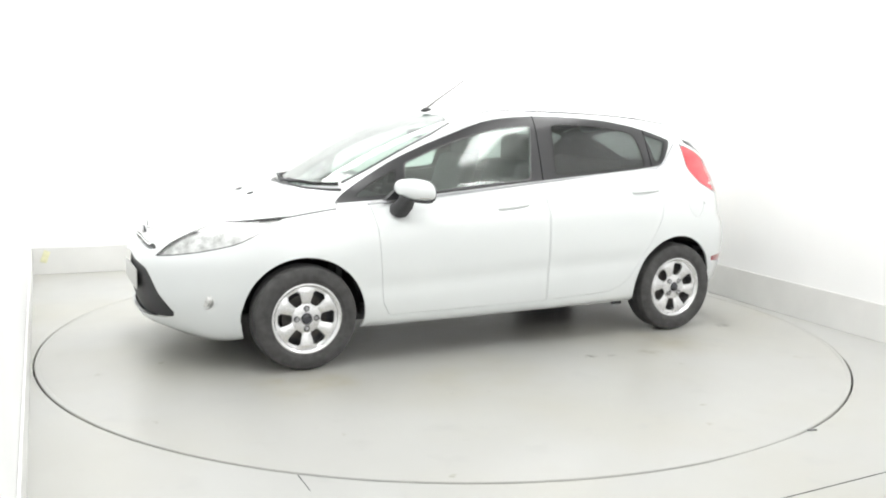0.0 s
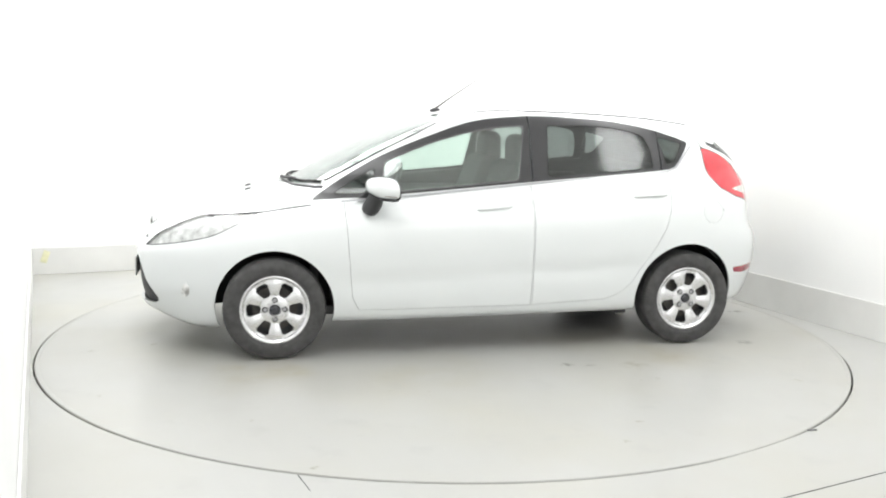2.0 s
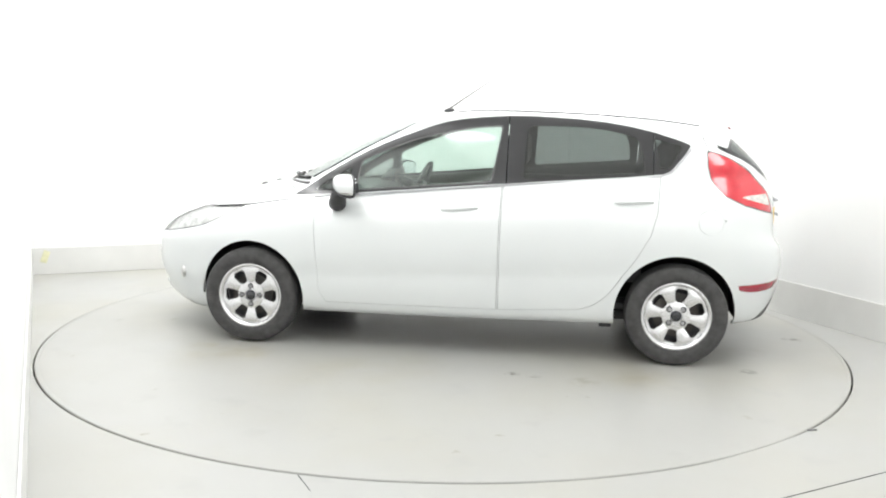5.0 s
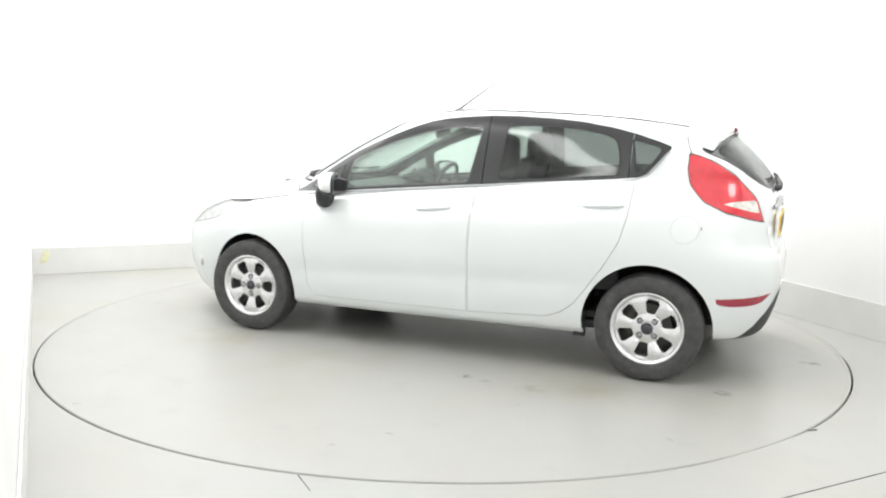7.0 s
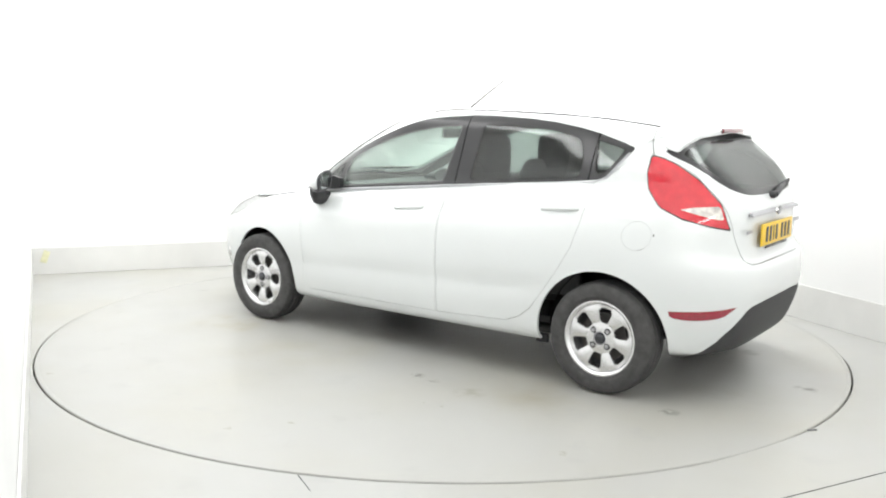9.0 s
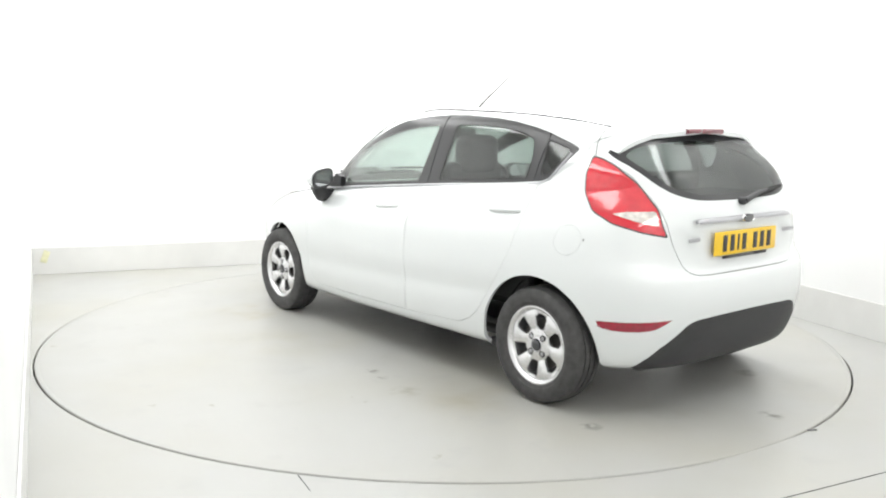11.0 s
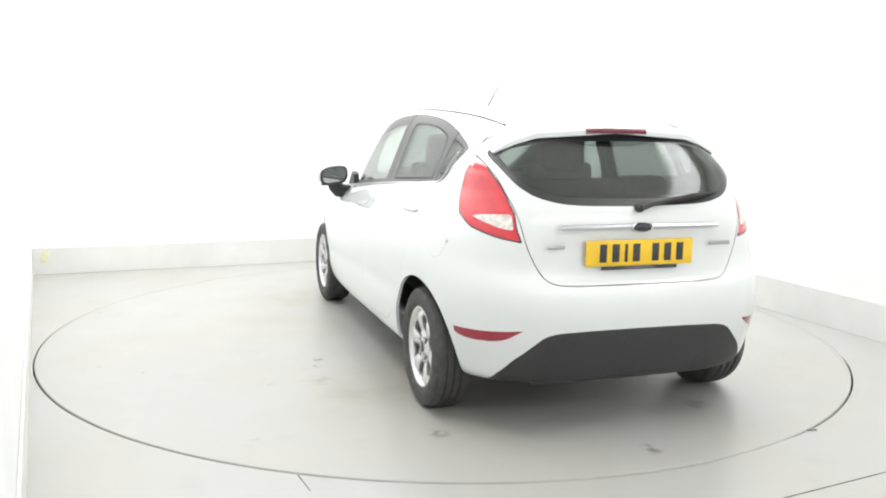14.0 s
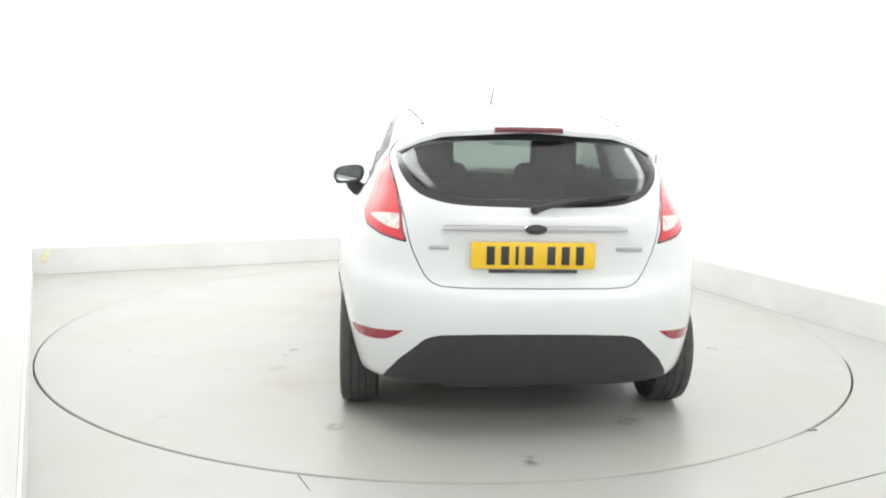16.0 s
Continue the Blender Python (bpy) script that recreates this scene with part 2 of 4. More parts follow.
def skin_normals(me):
    """Gives the cut panels the even curvature of the whole skin."""
    if "tree" not in SKIN:
        return me
    tree, polys, cos, nors = SKIN["tree"], SKIN["polys"], SKIN["cos"], SKIN["nors"]
    out = [None] * len(me.loops)
    seen = {}
    for p in me.polygons:
        n = p.normal
        for li in p.loop_indices:
            vi = me.loops[li].vertex_index
            if vi not in seen:
                co = me.vertices[vi].co
                hit, _, fi, dist = tree.find_nearest(co)
                if dist < 0.0015:
                    ids = polys[fi]
                    w = poly_3d_calc([cos[i] for i in ids], hit)
                    s = Vector((0, 0, 0))
                    for k, i in zip(w, ids):
                        s += nors[i] * k
                    seen[vi] = s.normalized()
                else:
                    seen[vi] = None
            s = seen[vi]
            if s is not None and s.dot(n) > 0.86:
                out[li] = s
            elif s is not None and s.dot(n) < -0.86:
                out[li] = -s
            else:
                out[li] = n.copy()
    me.normals_split_custom_set(out)
    return me


def mirrored(me):
    """The mesh on the other side of the car."""
    out = me.copy()
    out.transform(Matrix.Diagonal((1, -1, 1, 1)))
    out.flip_normals()
    return skin_normals(finish(out, 40))


def lathe(profile, steps=48, axis="y", closed=False):
    """A turned solid: profile of (radius, along) about the axis."""
    bm = bmesh.new()
    rings = []
    for k in range(steps):
        a = 2 * math.pi * k / steps
        c, s = math.cos(a), math.sin(a)
        if axis == "y":
            rings.append([bm.verts.new((r * c, h, r * s)) for r, h in profile])
        elif axis == "x":
            rings.append([bm.verts.new((h, r * c, r * s)) for r, h in profile])
        else:
            rings.append([bm.verts.new((r * c, r * s, h)) for r, h in profile])
    n = len(profile)
    for k in range(steps):
        A, B = rings[k], rings[(k + 1) % steps]
        for i in range(n if closed else n - 1):
            j = (i + 1) % n
            bm.faces.new((A[i], A[j], B[j], B[i]))
    if not closed:
        for i in (0, n - 1):
            if profile[i][0] > 1e-5:
                bm.faces.new([rings[k][i] for k in range(steps)])
    bmesh.ops.remove_doubles(bm, verts=bm.verts, dist=1e-5)
    bmesh.ops.recalc_face_normals(bm, faces=bm.faces)
    return bm


def tube(points, radius, sides=8, radii=None):
    """A round bar along points."""
    bm = bmesh.new()
    pts = [Vector(p) for p in points]
    rings = []
    for i, p in enumerate(pts):
        d = (pts[min(i + 1, len(pts) - 1)] - pts[max(i - 1, 0)]).normalized()
        u = d.orthogonal().normalized() if i == 0 else (rings_u - d * rings_u.dot(d)).normalized()
        rings_u = u
        w = d.cross(u)
        r = radii[i] if radii else radius
        rings.append([bm.verts.new(p + (u * math.cos(2 * math.pi * k / sides) + w * math.sin(2 * math.pi * k / sides)) * r) for k in range(sides)])
    for A, B in zip(rings, rings[1:]):
        for k in range(sides):
            bm.faces.new((A[k], A[(k + 1) % sides], B[(k + 1) % sides], B[k]))
    bm.faces.new(rings[0]), bm.faces.new(rings[-1])
    return bm


def blob(sections):
    """A closed lofted form: sections along x of (x, y, z, half-width, half-height, squareness)."""
    bm = bmesh.new()
    rings = []
    for x, y, z, w, h, n in sections:
        ring = []
        for k in range(20):
            a = 2 * math.pi * k / 20
            c, s = math.cos(a), math.sin(a)
            ring.append(bm.verts.new((x, y + w * math.copysign(abs(c) ** (2 / n), c), z + h * math.copysign(abs(s) ** (2 / n), s))))
        rings.append(ring)
    for A, B in zip(rings, rings[1:]):
        for k in range(20):
            bm.faces.new((A[k], A[(k + 1) % 20], B[(k + 1) % 20], B[k]))
    bm.faces.new(rings[0]), bm.faces.new(rings[-1])
    return bm


# ---- the booth ----
def wall_between(name, a, b, z0, z1, thick, mat, label, inner=0.0):
    """An upright slab along a to b, its inner face at inner metres in from that line."""
    d = (b - a).normalized()
    nrm = Vector((-d.y, d.x))
    if (CENTRE - a).dot(nrm) < 0:
        nrm = -nrm
    a1, b1 = a + nrm * inner, b + nrm * inner
    a0, b0 = a1 - nrm * thick, b1 - nrm * thick
    bm = bmesh.new()
    lo = [bm.verts.new((*p, z0)) for p in (a1, b1, b0, a0)]
    hi = [bm.verts.new((*p, z1)) for p in (a1, b1, b0, a0)]
    bm.faces.new(lo), bm.faces.new(hi)
    for i in range(4):
        bm.faces.new((lo[i], lo[(i + 1) % 4], hi[(i + 1) % 4], hi[i]))
    return tagged(part(name, bm, mat, smooth=20), label, kind="structure")


def build_booth():
    walls = (("wall_north", CORNER_W, CORNER_N), ("wall_east", CORNER_N, CORNER_E), ("wall_south", CORNER_E, CORNER_S), ("wall_west", CORNER_S, CORNER_W))
    for name, a, b in walls:
        d = (b - a).normalized()
        wall_between(name, a - d * 0.0, b, 0.0, CEILING, 0.15, M_WALL, "bright white painted booth wall, evenly lit")
    for k, (name, a, b) in enumerate(walls):
        d = (b - a).normalized()
        wall_between("baseboard_%d" % (k + 1), a + d * 0.016, b - d * 0.016, 0.002, 0.240 if k == 1 else 0.22, 0.012, M_SKIRT, "pale grey upstand along the wall foot", inner=0.014)
    bm = bmesh.new()
    outer = [CORNER_W, CORNER_N, CORNER_E, CORNER_S]
    big = [CENTRE + (p - CENTRE) * 1.12 for p in outer]
    for z in (CEILING, CEILING + 0.12):
        bm.faces.new([bm.verts.new((*p, z)) for p in big])
    lo, hi = list(bm.faces)
    for i in range(4):
        bm.faces.new((lo.verts[i], lo.verts[(i + 1) % 4], hi.verts[(i + 1) % 4], hi.verts[i]))
    tagged(part("ceiling", bm, M_CEIL), "plain white ceiling over the booth", kind="structure")
    # floor with a round opening for the turntable
    bm = bmesh.new()
    n = 192
    R0 = 2.417
    rings = []
    corners = [CORNER_W, CORNER_N, CORNER_E, CORNER_S]

    def reach(ax, ay):
        """How far the floor runs from the turntable's centre to just under the walls."""
        best = 99.0
        for p, q in zip(corners, corners[1:] + corners[:1]):
            e = q - p
            den = ax * e.y - ay * e.x
            if abs(den) > 1e-9:
                t, u = (p.x * e.y - p.y * e.x) / den, (p.x * ay - p.y * ax) / den
                if t > 0 and -1e-6 <= u <= 1 + 1e-6:
                    best = min(best, t)
        return best + 0.08

    def narrowed(deg):
        """How far the gap round the turntable is narrowed: open along the west and for a stretch in the east."""
        shut = 1.0
        for lo, hi in ((140, 296), (313, 345)):
            shut = min(shut, max((lo - deg) / 5, (deg - hi) / 5, 0))
        return min(shut, 1.0)
    for r, z in ((R0, -0.06), (R0, -0.003), (R0 + 0.003, 0.0), (None, 0.0)):
        ring = []
        for k in range(n):
            c, s = math.cos(2 * math.pi * k / n), math.sin(2 * math.pi * k / n)
            rr = reach(c, s) if r is None else r - 0.0075 * narrowed(360 * k / n)
            ring.append(bm.verts.new((rr * c, rr * s, z)))
        rings.append(ring)
    for A, B in zip(rings, rings[1:]):
        for k in range(n):
            bm.faces.new((A[k], A[(k + 1) % n], B[(k + 1) % n], B[k]))
    tagged(part("floor", bm, M_FLOOR, smooth=30), "pale grey painted booth floor round the turntable", kind="structure")
    bm = lathe([(0.0, -0.062), (2.45, -0.062)], 96, "z")
    tagged(part("turntable_pit", bm, M_GAP, smooth=30), "dark pit under the turntable rim", kind="structure")
    # a sheet joint in the floor and a short crack by the rim
    def strip(name, a, b, width, label):
        a, b = Vector(a), Vector(b)
        d = (b - a).normalized()
        s = Vector((-d.y, d.x)) * width / 2
        bm = bmesh.new()
        vs = [(*p, 0.0012) for p in (a + s, b + s * 0.7, b - s * 0.7, a - s)]
        top = [bm.verts.new(v) for v in vs]
        bot = [bm.verts.new((v[0], v[1], -0.004)) for v in vs]
        bm.faces.new(top)
        for i in range(4):
            bm.faces.new((top[i], top[(i + 1) % 4], bot[(i + 1) % 4], bot[i]))
        tagged(part(name, bm, M_GAP), label, kind="structure")
    strip("floor_joint", (1.20, -2.522), (3.4, -1.38), 0.005, "thin dark joint between floor sheets")
    bm = box(0.045, 0.012, 0.006, 0, 0, 0.003, 0.002)
    tagged(part("floor_clip", bm, M_STEEL, m=pose(1.668, -1.763, 0, 0, 0, 15)), "small dark metal clip on the floor", "clip")
    bm = box(0.05, 0.002, 0.10, 0, 0, 0, 0.0005)
    tagged(part("marking_tape", bm, M_TAPE, m=pose(-3.28, 1.568, 0.15, 0, 20, 22.9)), "faded yellow tape on the upstand", "tape")
    strip("floor_crack", (-0.548, -2.362), (-0.48, -2.50), 0.004, "short dark crack in the floor by the turntable")


def build_turntable():
    tt = new("turntable")
    tagged(tt, "large pale grey round turntable flush with the floor", "turntable")
    R = 2.408
    bm = lathe([(0.0, 0.0), (1.0, 0.0), (2.0, 0.0), (R - 0.003, 0.0), (R, -0.003), (R, -0.05), (0.0, -0.05)], 192, "z")
    part("platter", bm, M_PLATTER, tt, smooth=30)
    part("edge_trim", lathe([(R - 0.022, 0.0005), (R - 0.020, 0.002), (R - 0.004, 0.002), (R - 0.002, 0.0005)], 192, "z", closed=True), M_FLOOR, tt, "thin painted edge band")
    return tt


build_booth()
turntable = build_turntable()


# ---- the car ----
# Body layers from the sill upwards: front x, front z, rear x, rear z, half-width, side z at x = 1.0, side z at x = -1.2, front and rear squareness
LAYERS = [
    (1.90, 0.185, -1.72, 0.215, 0.790, 0.205, 0.225, 3.0, 5.0),
    (1.995, 0.235, -1.80, 0.250, 0.826, 0.245, 0.265, 3.1, 5.0),
    (2.035, 0.360, -1.855, 0.400, 0.846, 0.360, 0.390, 3.3, 5.0),
    (2.04, 0.480, -1.875, 0.530, 0.856, 0.500, 0.530, 3.3, 5.0),
    (2.025, 0.570, -1.865, 0.640, 0.858, 0.620, 0.660, 3.3, 5.0),
    (1.985, 0.640, -1.825, 0.690, 0.852, 0.715, 0.770, 3.1, 5.0),
    (1.93, 0.700, -1.815, 0.800, 0.832, 0.775, 0.860, 3.0, 5.0),
    (1.80, 0.765, -1.815, 0.880, 0.796, 0.815, 0.930, 3.0, 5.0),
    (1.52, 0.865, -1.805, 0.945, 0.755, 0.848, 0.995, 3.2, 5.0),
    (1.13, 0.960, -1.780, 1.005, 0.722, 0.878, 1.055, 3.4, 5.0),
    (0.92, 1.070, -1.715, 1.090, 0.682, 1.000, 1.130, 3.7, 6.0),
    (0.68, 1.195, -1.635, 1.185, 0.638, 1.140, 1.200, 4.0, 6.5),
    (0.42, 1.305, -1.555, 1.270, 0.596, 1.260, 1.265, 4.2, 6.5),
    (0.24, 1.362, -1.500, 1.318, 0.558, 1.325, 1.310, 4.2, 6.0),
    (0.10, 1.392, -1.450, 1.338, 0.500, 1.368, 1.338, 3.6, 4.6),
    (-0.05, 1.415, -1.34, 1.365, 0.380, 1.400, 1.372, 3.2, 4.4),
    (-0.20, 1.426, -1.15, 1.392, 0.220, 1.418, 1.395, 3.0, 4.0),
    (-0.36, 1.430, -0.85, 1.415, 0.080, 1.426, 1.412, 2.6, 3.0),
]


def crown(x):
    """How far the upper body rises over the straight line along the roof."""
    return 1.0 - ((x + 0.25) / 1.25) ** 2


def smooth_rows(rows, per):
    rows = np.array(rows)
    out = []
    n = len(rows)
    for i in range(n - 1):
        p0, p1, p2, p3 = rows[max(i - 1, 0)], rows[i], rows[i + 1], rows[min(i + 2, n - 1)]
        for k in range(per):
            t = k / per
            out.append(0.5 * (2 * p1 + (p2 - p0) * t + (2 * p0 - 5 * p1 + 4 * p2 - p3) * t * t + (3 * p1 - p0 - 3 * p2 + p3) * t ** 3))
    out.append(rows[-1])
    return np.array(out)


def outline(row, half):
    """The closed plan outline of one layer, front centre first, as points in space."""
    xf, zf, xr, zr, w, sa, sb, nf, nr = row
    xm = 0.0 if xf > 0.3 else 0.5 * (xf + xr) if xf < -0.1 else -0.35 + 0.35 * max(0, xf) / 0.3
    pts = []
    for x_end, n, z_end in ((xf, nf, zf), (xr, nr, zr)):
        a = np.linspace(0, math.pi / 2, 400)
        X = xm + (x_end - xm) * np.cos(a) ** (2 / n)
        Y = w * np.sin(a) ** (2 / n)
        s = np.concatenate([[0], np.cumsum(np.hypot(np.diff(X), np.diff(Y)))])
        q = np.linspace(0, s[-1], half + 1)
        X, Y = np.interp(q, s, X), np.interp(q, s, Y)
        side = sa + (1.0 - X) / 2.2 * (sb - sa)
        high = min(max((sa - 0.95) / 0.3, 0), 1)
        mid = min(max((w - 0.1) / 0.4, 0), 1)
        side = side + 0.045 * high * mid * np.clip(1.0 - ((X + 0.25) / 1.25) ** 2, 0, 1)
        f = np.clip(Y / w, 0, 1) ** 2.2
        Z = z_end + (side - z_end) * f
        Z = Z - 0.045 * np.clip((X - 1.42) / 0.14, 0, 1) * np.clip((1.90 - X) / 0.22, 0, 1) * np.clip((0.33 - Z) / 0.10, 0, 1)
        flank = f ** 3 * np.clip((1.15 - np.abs(X)) / 0.3, 0, 1)
        waist = 0.850 + 0.045 * (0.85 - X)
        Y = Y - flank * (0.006 * np.exp(-((Z - waist + 0.045) / 0.035) ** 2) - 0.004 * np.exp(-((Z - waist) / 0.02) ** 2))
        Y = Y - flank * 0.009 * np.exp(-((Z - 0.43 - 0.04 * (0.8 - X)) / 0.05) ** 2)
        pts.append(np.stack([X, Y, Z], 1))
    front, rear = pts
    left = np.concatenate([front, rear[::-1][1:]])
    right = left[1:-1][::-1] * np.array([1, -1, 1])
    return np.concatenate([left, right])


def body_shell(thick=0.016, per=5, half=36):
    """The closed, hollow outer skin of the whole car."""
    rows = smooth_rows(LAYERS, per)
    grid = np.array([outline(r, half) for r in rows])
    nv, ns, _ = grid.shape
    du = np.roll(grid, -1, 1) - np.roll(grid, 1, 1)
    dv = np.gradient(grid, axis=0)
    nrm = np.cross(du, dv)
    nrm /= np.linalg.norm(nrm, axis=2, keepdims=True) + 1e-9
    mid = np.array([0, 0, 0.7])
    if (nrm[nv // 3, ns // 4] * (grid[nv // 3, ns // 4] - mid)).sum() < 0:
        nrm = -nrm
    inner = grid - nrm * thick
    vs = np.concatenate([grid.reshape(-1, 3), inner.reshape(-1, 3)]).tolist()
    o = nv * ns
    fs = []
    for i in range(nv - 1):
        for j in range(ns):
            k = (j + 1) % ns
            fs.append((i * ns + j, i * ns + k, (i + 1) * ns + k, (i + 1) * ns + j))
            fs.append((o + i * ns + k, o + i * ns + j, o + (i + 1) * ns + j, o + (i + 1) * ns + k))
    for j in range(ns):
        k = (j + 1) % ns
        fs.append((k, j, o + j, o + k))
    fs.append(tuple((nv - 1) * ns + j for j in range(ns)))
    fs.append(tuple(o + (nv - 1) * ns + j for j in reversed(range(ns))))
    me = bpy.data.meshes.new("shell")
    me.from_pydata(vs, [], fs)
    me.materials.append(M_PAINT)
    me.materials.append(M_TRIMLINING)
    me.polygons.foreach_set("material_index", [int(min(f) >= o) for f in fs])
    bm = bmesh.new()
    bm.from_mesh(me)
    bmesh.ops.recalc_face_normals(bm, faces=bm.faces)
    bm.to_mesh(me)
    bm.free()
    SKIN["polys"] = [tuple(p.vertices) for p in me.polygons]
    SKIN["cos"] = [v.co.copy() for v in me.vertices]
    SKIN["nors"] = [v.normal.copy() for v in me.vertices]
    SKIN["tree"] = BVHTree.FromPolygons(SKIN["cos"], SKIN["polys"])
    return finish(me, 60)


# outlines of the panels, in metres in the car's space
DLO = [(1.02, 0.876), (0.72, 0.899), (0.262, 0.941), (-0.27, 0.990), (-1.14, 1.060), (-1.19, 1.085), (-1.294, 1.215), (-1.285, 1.235), (-1.037, 1.310), (-0.752, 1.356),
       (-0.341, 1.376), (-0.039, 1.356), (0.133, 1.324), (0.425, 1.216), (0.634, 1.122), (0.798, 1.026)]
PANE_A = [(0.905, 0.905), (0.672, 0.920), (0.645, 1.070), (0.784, 0.992)]
PANE_B = [(0.625, 0.920), (0.602, 1.095), (0.425, 1.174), (0.28, 1.226), (0.133, 1.268), (-0.03, 1.300), (-0.240, 1.318), (-0.188, 0.995)]
PANE_C = [(-0.378, 1.322), (-0.358, 1.012), (-1.045, 1.066), (-1.035, 1.180), (-1.000, 1.266), (-0.92, 1.290), (-0.79, 1.313), (-0.60, 1.324)]
PANE_D = [(-1.075, 1.270), (-1.262, 1.222), (-1.178, 1.096), (-1.115, 1.088), (-1.105, 1.18)]
DOOR_F = [(0.842, 0.886), (0.838, 0.800), (0.826, 0.611), (0.804, 0.340), (0.765, 0.272), (-0.240, 0.278), (-0.244, 0.625), (-0.248, 0.985), (0.262, 0.938), (0.72, 0.896)]
DOOR_R = [(-0.254, 0.986), (-0.250, 0.625), (-0.248, 0.278), (-0.700, 0.300), (-0.79, 0.334), (-0.86, 0.391), (-1.01, 0.605), (-1.081, 0.733), (-1.116, 0.864), (-1.128, 1.056)]
TAIL_LAMP = [(-0.775, 1.200), (-0.835, 1.189), (-0.90, 1.167), (-1.05, 1.084), (-1.18, 0.972), (-1.207, 0.905), (-1.245, 0.847), (-1.08, 0.867), (-0.89, 0.901), (-0.765, 0.952), (-0.722, 1.03), (-0.728, 1.12)]
TAIL_CLEAR = [(-0.885, 0.948), (-0.98, 0.960), (-1.163, 0.966), (-1.186, 0.899), (-1.10, 0.908), (-1.0, 0.925)]
HEAD_LAMP = [(-1.525, 0.605), (-1.431, 0.673), (-1.289, 0.732), (-1.159, 0.783), (-1.06, 0.790), (-0.951, 0.794), (-0.655, 0.818), (-0.705, 0.768), (-0.784, 0.721), (-0.881, 0.681), (-1.031, 0.654), (-1.192, 0.632), (-1.385, 0.613)]
GATE = [(0.0, 0.664), (0.375, 0.668), (0.438, 0.690), (0.472, 0.735), (0.519, 0.836), (0.546, 0.961), (0.582, 1.093), (0.604, 1.17), (0.604, 1.215), (0.56, 1.268), (0.49, 1.298), (0.15, 1.318)]
GATE_GLASS = [(0.0, 0.998), (0.25, 1.003), (0.365, 1.012), (0.465, 1.038), (0.525, 1.082), (0.562, 1.138), (0.580, 1.19), (0.572, 1.222), (0.50, 1.268), (0.32, 1.292), (0.12, 1.300)]
DIFFUSER = [(0.66, 0.18), (0.611, 0.283), (0.562, 0.352), (0.458, 0.451), (0.425, 0.465), (0.385, 0.473), (0.225, 0.478), (0.0, 0.479)]
REFLECTOR = [(0.763, 0.465), (0.540, 0.486), (0.598, 0.444), (0.642, 0.430), (0.722, 0.423), (0.756, 0.434)]
LOW_GRILLE = [(0.0, 0.575), (0.16, 0.562), (0.36, 0.545), (0.412, 0.512), (0.462, 0.438), (0.532, 0.325), (0.52, 0.290), (0.46, 0.275), (0.30, 0.268), (0.0, 0.265)]
TOP_GRILLE = [(0.0, 0.670), (0.34, 0.656), (0.39, 0.640), (0.35, 0.628), (0.0, 0.638)]
SCREEN = [(1.152, 0.0), (1.147, 0.13), (1.100, 0.315), (1.030, 0.400), (0.935, 0.480), (0.816, 0.508), (0.616, 0.528), (0.411, 0.532), (0.285, 0.512), (0.215, 0.30), (0.200, 0.0)]
BONNET = [(1.93, 0.0), (1.90, 0.25), (1.80, 0.44), (1.68, 0.53), (1.50, 0.600), (1.30, 0.640), (1.162, 0.656), (1.025, 0.668), (0.992, 0.60), (1.062, 0.485), (1.128, 0.355), (1.176, 0.14), (1.182, 0.0)]
GAP = 0.0022
HUB_Z, HUB_F, HUB_R = 0.285, 1.232, -1.2445
# wheel arches by hub: centre x, centre z, radius
ARCHES = {HUB_F: (1.232, 0.287, 0.327), HUB_R: (-1.234, 0.288, 0.337)}
# foot of the windscreen and rear edge of the bonnet, (y, x)
SCREEN_FOOT = ((0.0, 1.168), (0.13, 1.162), (0.335, 1.114), (0.440, 1.045), (0.535, 0.960))


def both(half):
    """A whole outline from its left half, which runs between two points of the middle line or meets across it."""
    other = [(-a, b) for a, b in reversed(half)]
    pts = half + other
    out = []
    for p in pts:
        if not out or (Vector(p) - Vector(out[-1])).length > 1e-6:
            out.append(p)
    if (Vector(out[0]) - Vector(out[-1])).length < 1e-6:
        out.pop()
    return out


def both_z(half):
    """The same for outlines seen from above, (x, y)."""
    return [(b, a) for a, b in both([(y, x) for x, y in half])]


def disc_prism(x, z, r, lo, hi, n=64, axis="y"):
    return prism([(x + r * math.cos(2 * math.pi * k / n), z + r * math.sin(2 * math.pi * k / n)) for k in range(n)], lo, hi, axis)


